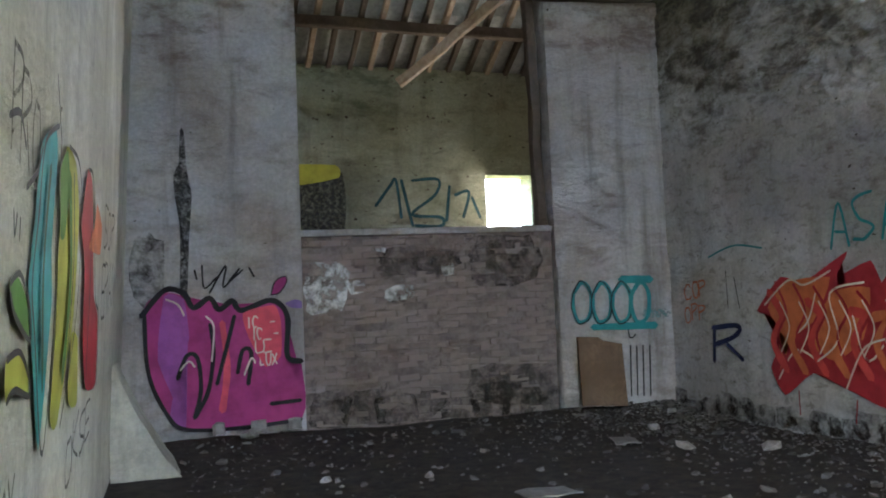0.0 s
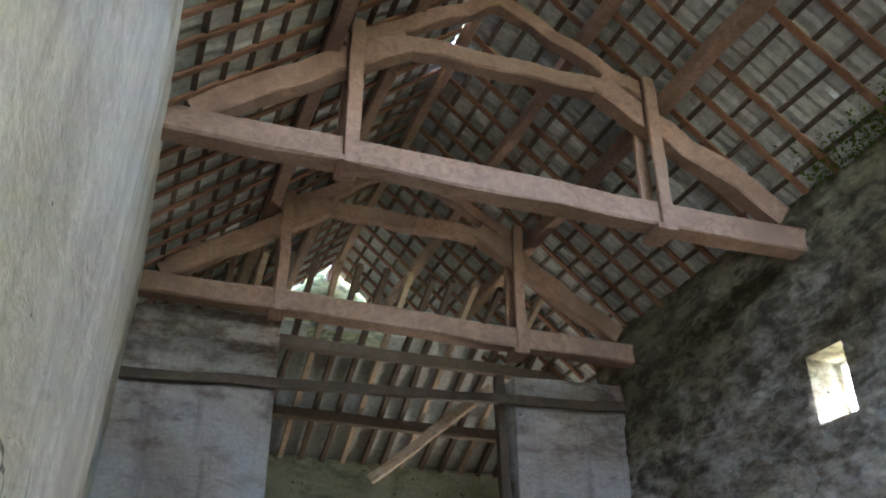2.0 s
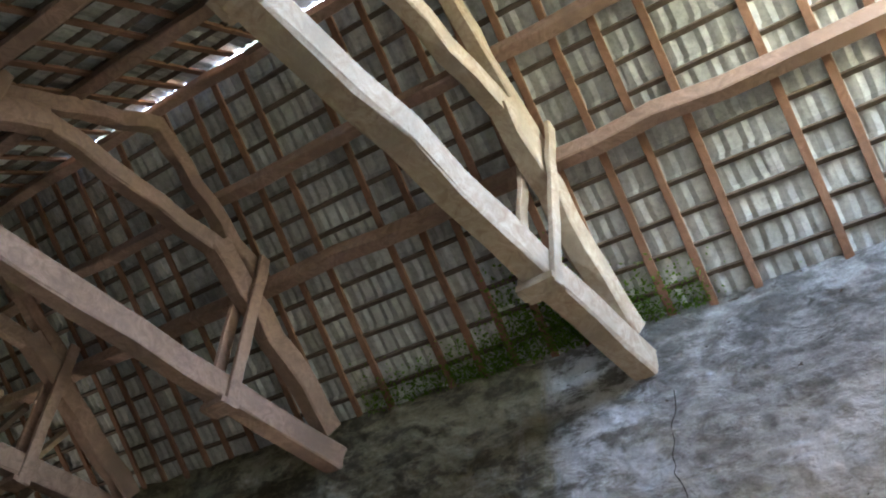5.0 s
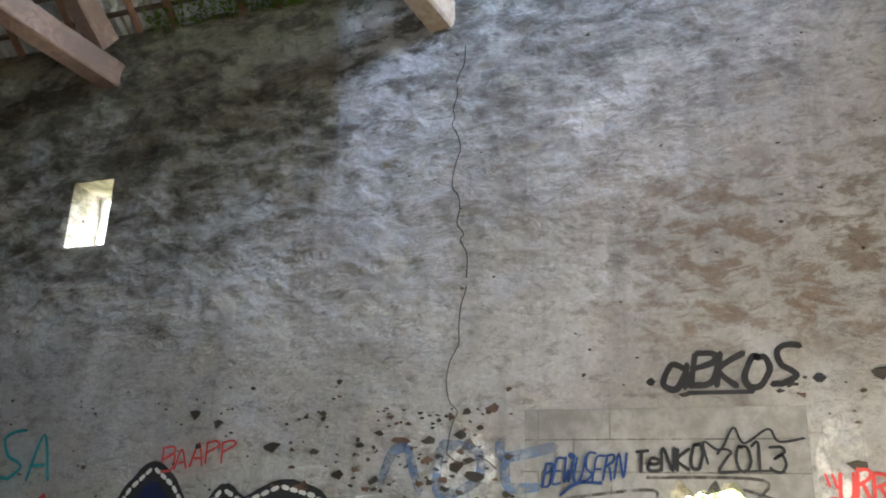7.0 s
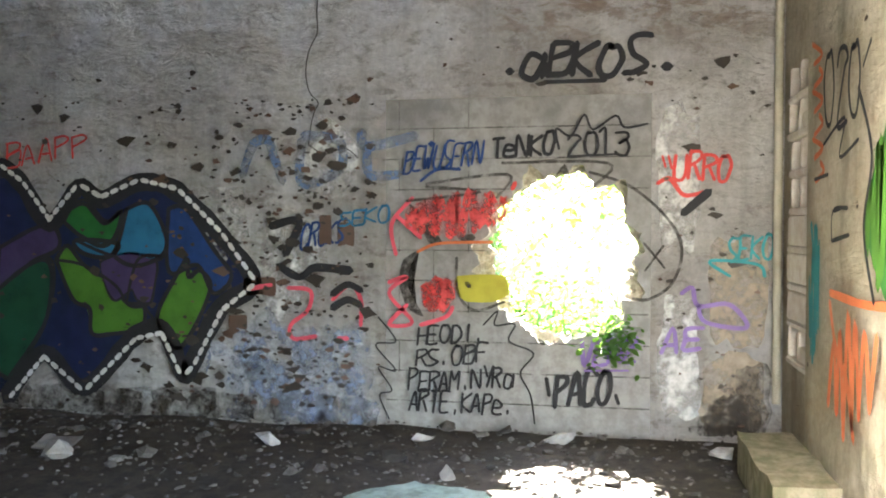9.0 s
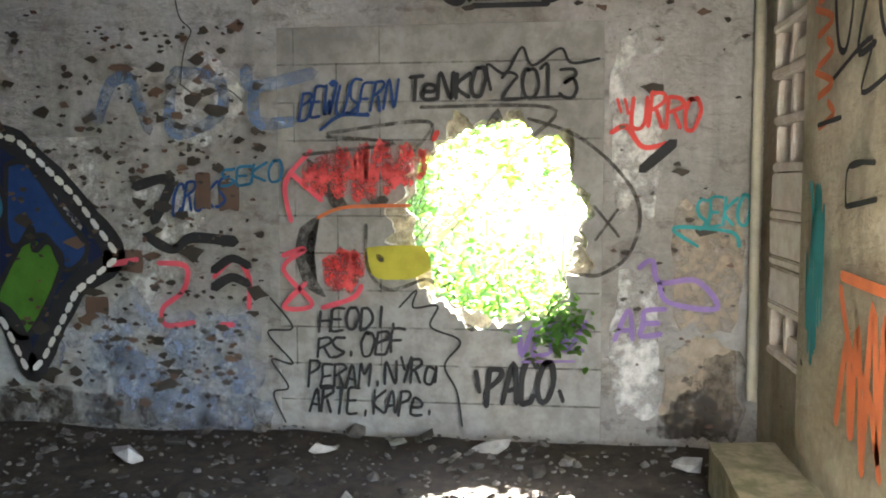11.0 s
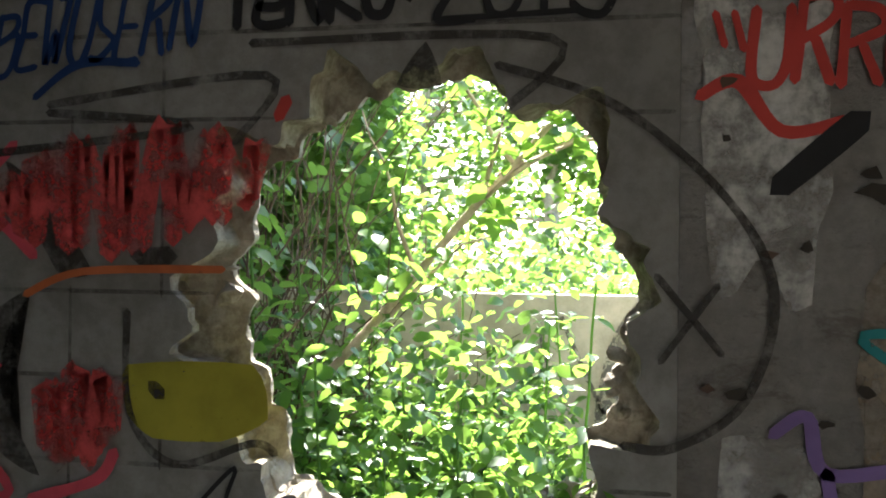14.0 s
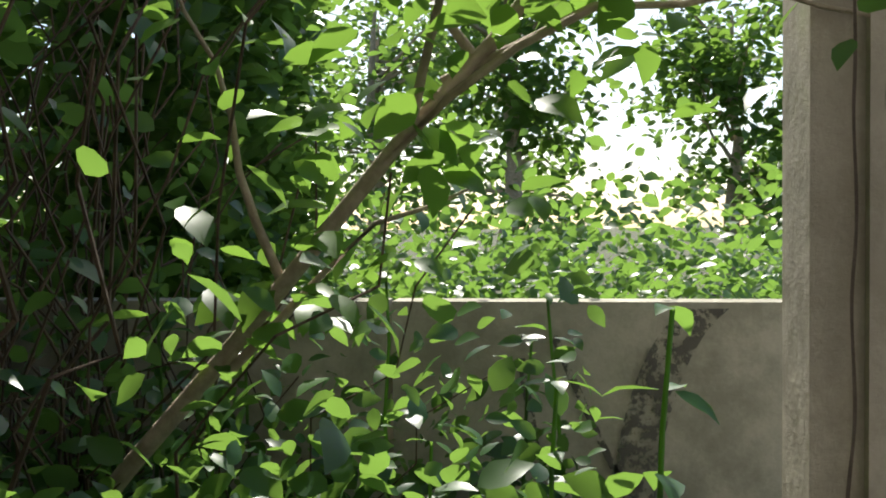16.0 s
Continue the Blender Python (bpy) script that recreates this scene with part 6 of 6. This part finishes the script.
# slanting sapling
sapling = thing("sapling", "slanting young tree with broad bright green leaves", "tree")
TRUNK = bent((7.3, 1.63, 0.05), (7.3, -0.02, 1.98), 0.03, 9, ro, 0.008)
part("trunk", tube(bmesh.new(), TRUNK, 0.024, 0.013, 8), BARK_M, sapling, smooth=True)
limbs = [bent((7.3, 0.57, 1.29), (7.3, 0.80, 1.95), 0.03, 6, ro), bent((7.3, 0.36, 1.54), (7.2, -0.55, 1.92), 0.12, 7, ro), bent((7.3, 0.1, 1.85), (7.0, -0.5, 2.2), 0.05, 6, ro), bent((7.3, 0.2, 1.74), (7.1, 0.6, 2.3), 0.04, 6, ro),
         bent((7.3, -0.02, 1.98), (7.5, -0.2, 2.9), 0.0, 6, ro), bent((7.3, 0.3, 1.6), (6.9, 0.15, 2.0), 0.05, 5, ro), bent((7.3, 0.25, 1.68), (7.4, -0.75, 1.75), 0.14, 7, ro), bent((7.3, 0.7, 1.15), (7.4, 0.2, 1.5), 0.05, 5, ro)]
for l in limbs:
    part("limb", tube(bmesh.new(), l, 0.011, 0.003, 5), BARK_M, sapling, smooth=True)
leafs = []
for s in range(6):
    b = bmesh.new()
    leaf(b, (0, 0, 0), 1.0, ro, ro.uniform(0, 2), Matrix())
    me = bpy.data.meshes.new("leaf")
    b.to_mesh(me)
    b.free()
    me.materials.append(LEAF_ONE_M)
    leafs.append(me)
for i in range(280):
    l = limbs[ro.randrange(len(limbs))] if ro.random() < 0.85 else TRUNK[5:]
    k = ro.random() * (len(l) - 1)
    a = Vector(l[int(k)]).lerp(Vector(l[min(int(k) + 1, len(l) - 1)]), k % 1) + Vector((ro.gauss(0, 0.10), ro.gauss(0, 0.10), ro.gauss(0, 0.10)))
    ob = new("leaf", leafs[ro.randrange(6)])
    ob.parent = sapling
    s = ro.uniform(0.06, 0.12)
    ob.matrix_basis = pose(*a, ro.uniform(-50, 20), ro.uniform(-40, 40), ro.uniform(0, 360)) @ Matrix.Diagonal((s, s, s, 1))


def nettle(x, y, h, lean, big):
    t = thing("wild_plant", "upright leafy weed growing by the wall", "plant", "weeds")
    top = (x + lean, y + ro.uniform(-0.08, 0.08), h)
    line = bent((x, y, 0.0), top, 0.0, 7, ro, 0.01)
    part("stem", tube(bmesh.new(), line, 0.008, 0.004, 5), LEAF_M, t, smooth=True)
    bm = bmesh.new()
    nodes = max(5, int(h * 8))
    for i in range(nodes):
        k = 0.15 + 0.85 * i / (nodes - 1)
        p = Vector(line[0]).lerp(Vector(line[-1]), k)
        a = 90 * (i % 2) + ro.uniform(-25, 25)
        for turn in (0, 180):
            s = big * ro.uniform(0.8, 1.2) * (1.15 - 0.6 * k)
            leaf(bm, p, s, ro, 1.5, pose(*p, 0, 0, a + turn) @ pose(0, 0.01, 0, ro.uniform(-35, 12), ro.uniform(-20, 20), 0) @ Matrix.Diagonal((0.85, 1.15, 1.0, 1)))
        if ro.random() < 0.5:
            leaf(bm, p, big * 0.45, ro, 1.5, pose(*p, ro.uniform(-10, 50), 0, ro.uniform(0, 360)))
    part("foliage", bm, LEAF_M, t)


for x, y, h, b in ((6.65, 0.95, 1.75, 0.15), (6.6, 0.70, 1.05, 0.13), (6.75, 0.35, 0.95, 0.11), (7.0, -0.05, 1.3, 0.12), (6.8, -0.35, 0.85, 0.10), (6.9, 0.5, 0.95, 0.11), (7.3, -0.6, 0.8, 0.10), (6.7, 1.15, 1.2, 0.14),
                   (7.2, 0.1, 1.15, 0.11), (7.5, -0.3, 0.75, 0.11), (7.5, 0.4, 0.95, 0.10), (7.8, -0.7, 0.7, 0.10), (6.6, 0.1, 0.78, 0.11), (6.55, -0.1, 0.74, 0.10), (7.7, -1.1, 0.8, 0.1), (6.55, 0.5, 0.80, 0.12), (7.9, 0.5, 1.3, 0.1), (8.0, 0.9, 1.2, 0.1), (7.8, 1.1, 1.4, 0.12), (7.4, 0.75, 1.1, 0.1), (8.05, 0.2, 1.1, 0.1), (7.95, 0.0, 1.25, 0.1), (6.75, 0.8, 1.35, 0.13), (6.8, 1.25, 1.9, 0.15)):
    nettle(x, y, h, ro.uniform(-0.05, 0.05), b)


def leaf_mass(name, label, cat, n, place, size, m):
    bm = bmesh.new()
    for i in range(n):
        c = place()
        leaf(bm, c, ro.uniform(*size), ro, 1.0)
    return tagged(mesh_ob(name, bm, m), label, cat, kind="stuff")


leaf_mass("undergrowth", "dense low weeds in front of the concrete wall", "undergrowth", 12000, lambda: (ro.uniform(6.6, 8.2), max(0.1, ro.gauss(0.9, 0.6)) + ro.uniform(-0.15, 0.15), abs(ro.gauss(0.34, 0.36))), (0.035, 0.09), LEAF_M)
leaf_mass("ivy", "leafy climber with broad leaves over the dry stems", "climber", 800, lambda: (ro.uniform(6.55, 8.2), 1.0 + abs(ro.gauss(0, 0.5)), ro.uniform(0.2, 2.8)), (0.05, 0.12), LEAF_M)
leaf_mass("thicket", "dense shaded thicket behind the dry stems", "thicket", 24000, lambda: (ro.uniform(6.5, 8.3), 2.0 + abs(ro.gauss(0.2, 0.5)), ro.uniform(0.0, 4.6)) if ro.random() < 0.4 else (ro.uniform(8.5, 10.5), 1.25 + abs(ro.gauss(0.4, 0.6)), ro.uniform(0.0, 4.8)), (0.09, 0.16), FAR_LEAF_M)
leaf_mass("hedge", "sunlit bramble hedge behind the concrete wall", "hedge", 9000, lambda: (8.6 + abs(ro.gauss(0, 1.6)), ro.uniform(-2.6, 4.5), 1.0 + abs(ro.gauss(0, 0.26))), (0.03, 0.08), LEAF_M)
leaf_mass("shrub", "tall shrub leaning over the concrete wall", "shrub", 2200, lambda: (ro.gauss(9.6, 0.6), 1.0 + abs(ro.gauss(0.4, 0.9)), 1.2 + abs(ro.gauss(0, 0.8))), (0.05, 0.10), LEAF_M)

# dry vine stems
vine = thing("dry_vine", "tangle of bare brown vine stems", "vine")
for i in range(210):
    y0 = 1.2 + abs(ro.gauss(0, 0.4))
    x0 = ro.uniform(6.7, 8.2)
    bm = tube(bmesh.new(), bent((x0, y0, 0.0), (x0 + ro.gauss(0, 0.5), y0 + ro.gauss(0.0, 0.45), ro.uniform(0.6, 3.0)), 0.0, 9, ro, 0.10), ro.uniform(0.003, 0.007), 0.003, 4)
    part("stem", bm, TWIG_M, vine)


def tree(x, y, h, spread, n):
    t = thing("tree", "tall dark leafy tree in the distance", "tree", "far trees")
    line = bent((x, y, 0), (x + ro.uniform(-0.5, 0.5), y, h * 0.8), 0, 7, ro, 0.12)
    part("trunk", tube(bmesh.new(), line, 0.05 * h * 0.6, 0.03, 7), BARK_M, t, smooth=True)
    bm = bmesh.new()
    cl = []
    for i in range(26):
        k = ro.uniform(0.35, 1.0)
        p = Vector(line[0]).lerp(Vector(line[-1]), k) + Vector((ro.gauss(0, spread * 0.45), ro.gauss(0, spread * 0.45), ro.gauss(0, h * 0.06)))
        cl.append(p)
        part("limb", tube(bmesh.new(), bent(Vector(line[0]).lerp(Vector(line[-1]), k * 0.85), p, 0.1, 4, ro, 0.05), 0.06, 0.015, 4), BARK_M, t)
    for i in range(n):
        p = cl[ro.randrange(len(cl))]
        leaf(bm, p + Vector((ro.gauss(0, spread * 0.2), ro.gauss(0, spread * 0.2), ro.gauss(0, spread * 0.17))), ro.uniform(0.16, 0.32), ro, 1.0)
    part("crown", bm, FAR_LEAF_M, t)


tree(24, -3.6, 7.0, 1.8, 3000)
tree(22, 0.9, 8.0, 2.0, 3000)
tree(27, 4.5, 9.0, 3.0, 3600)
tree(30, -8.5, 8.0, 2.8, 3000)
leaf_mass("far_hedge", "belt of bushes beyond the garden", "hedge", 5000, lambda: (ro.uniform(13, 17), ro.uniform(-7, 9), abs(ro.gauss(0.6, 0.7))), (0.12, 0.25), LEAF_M)
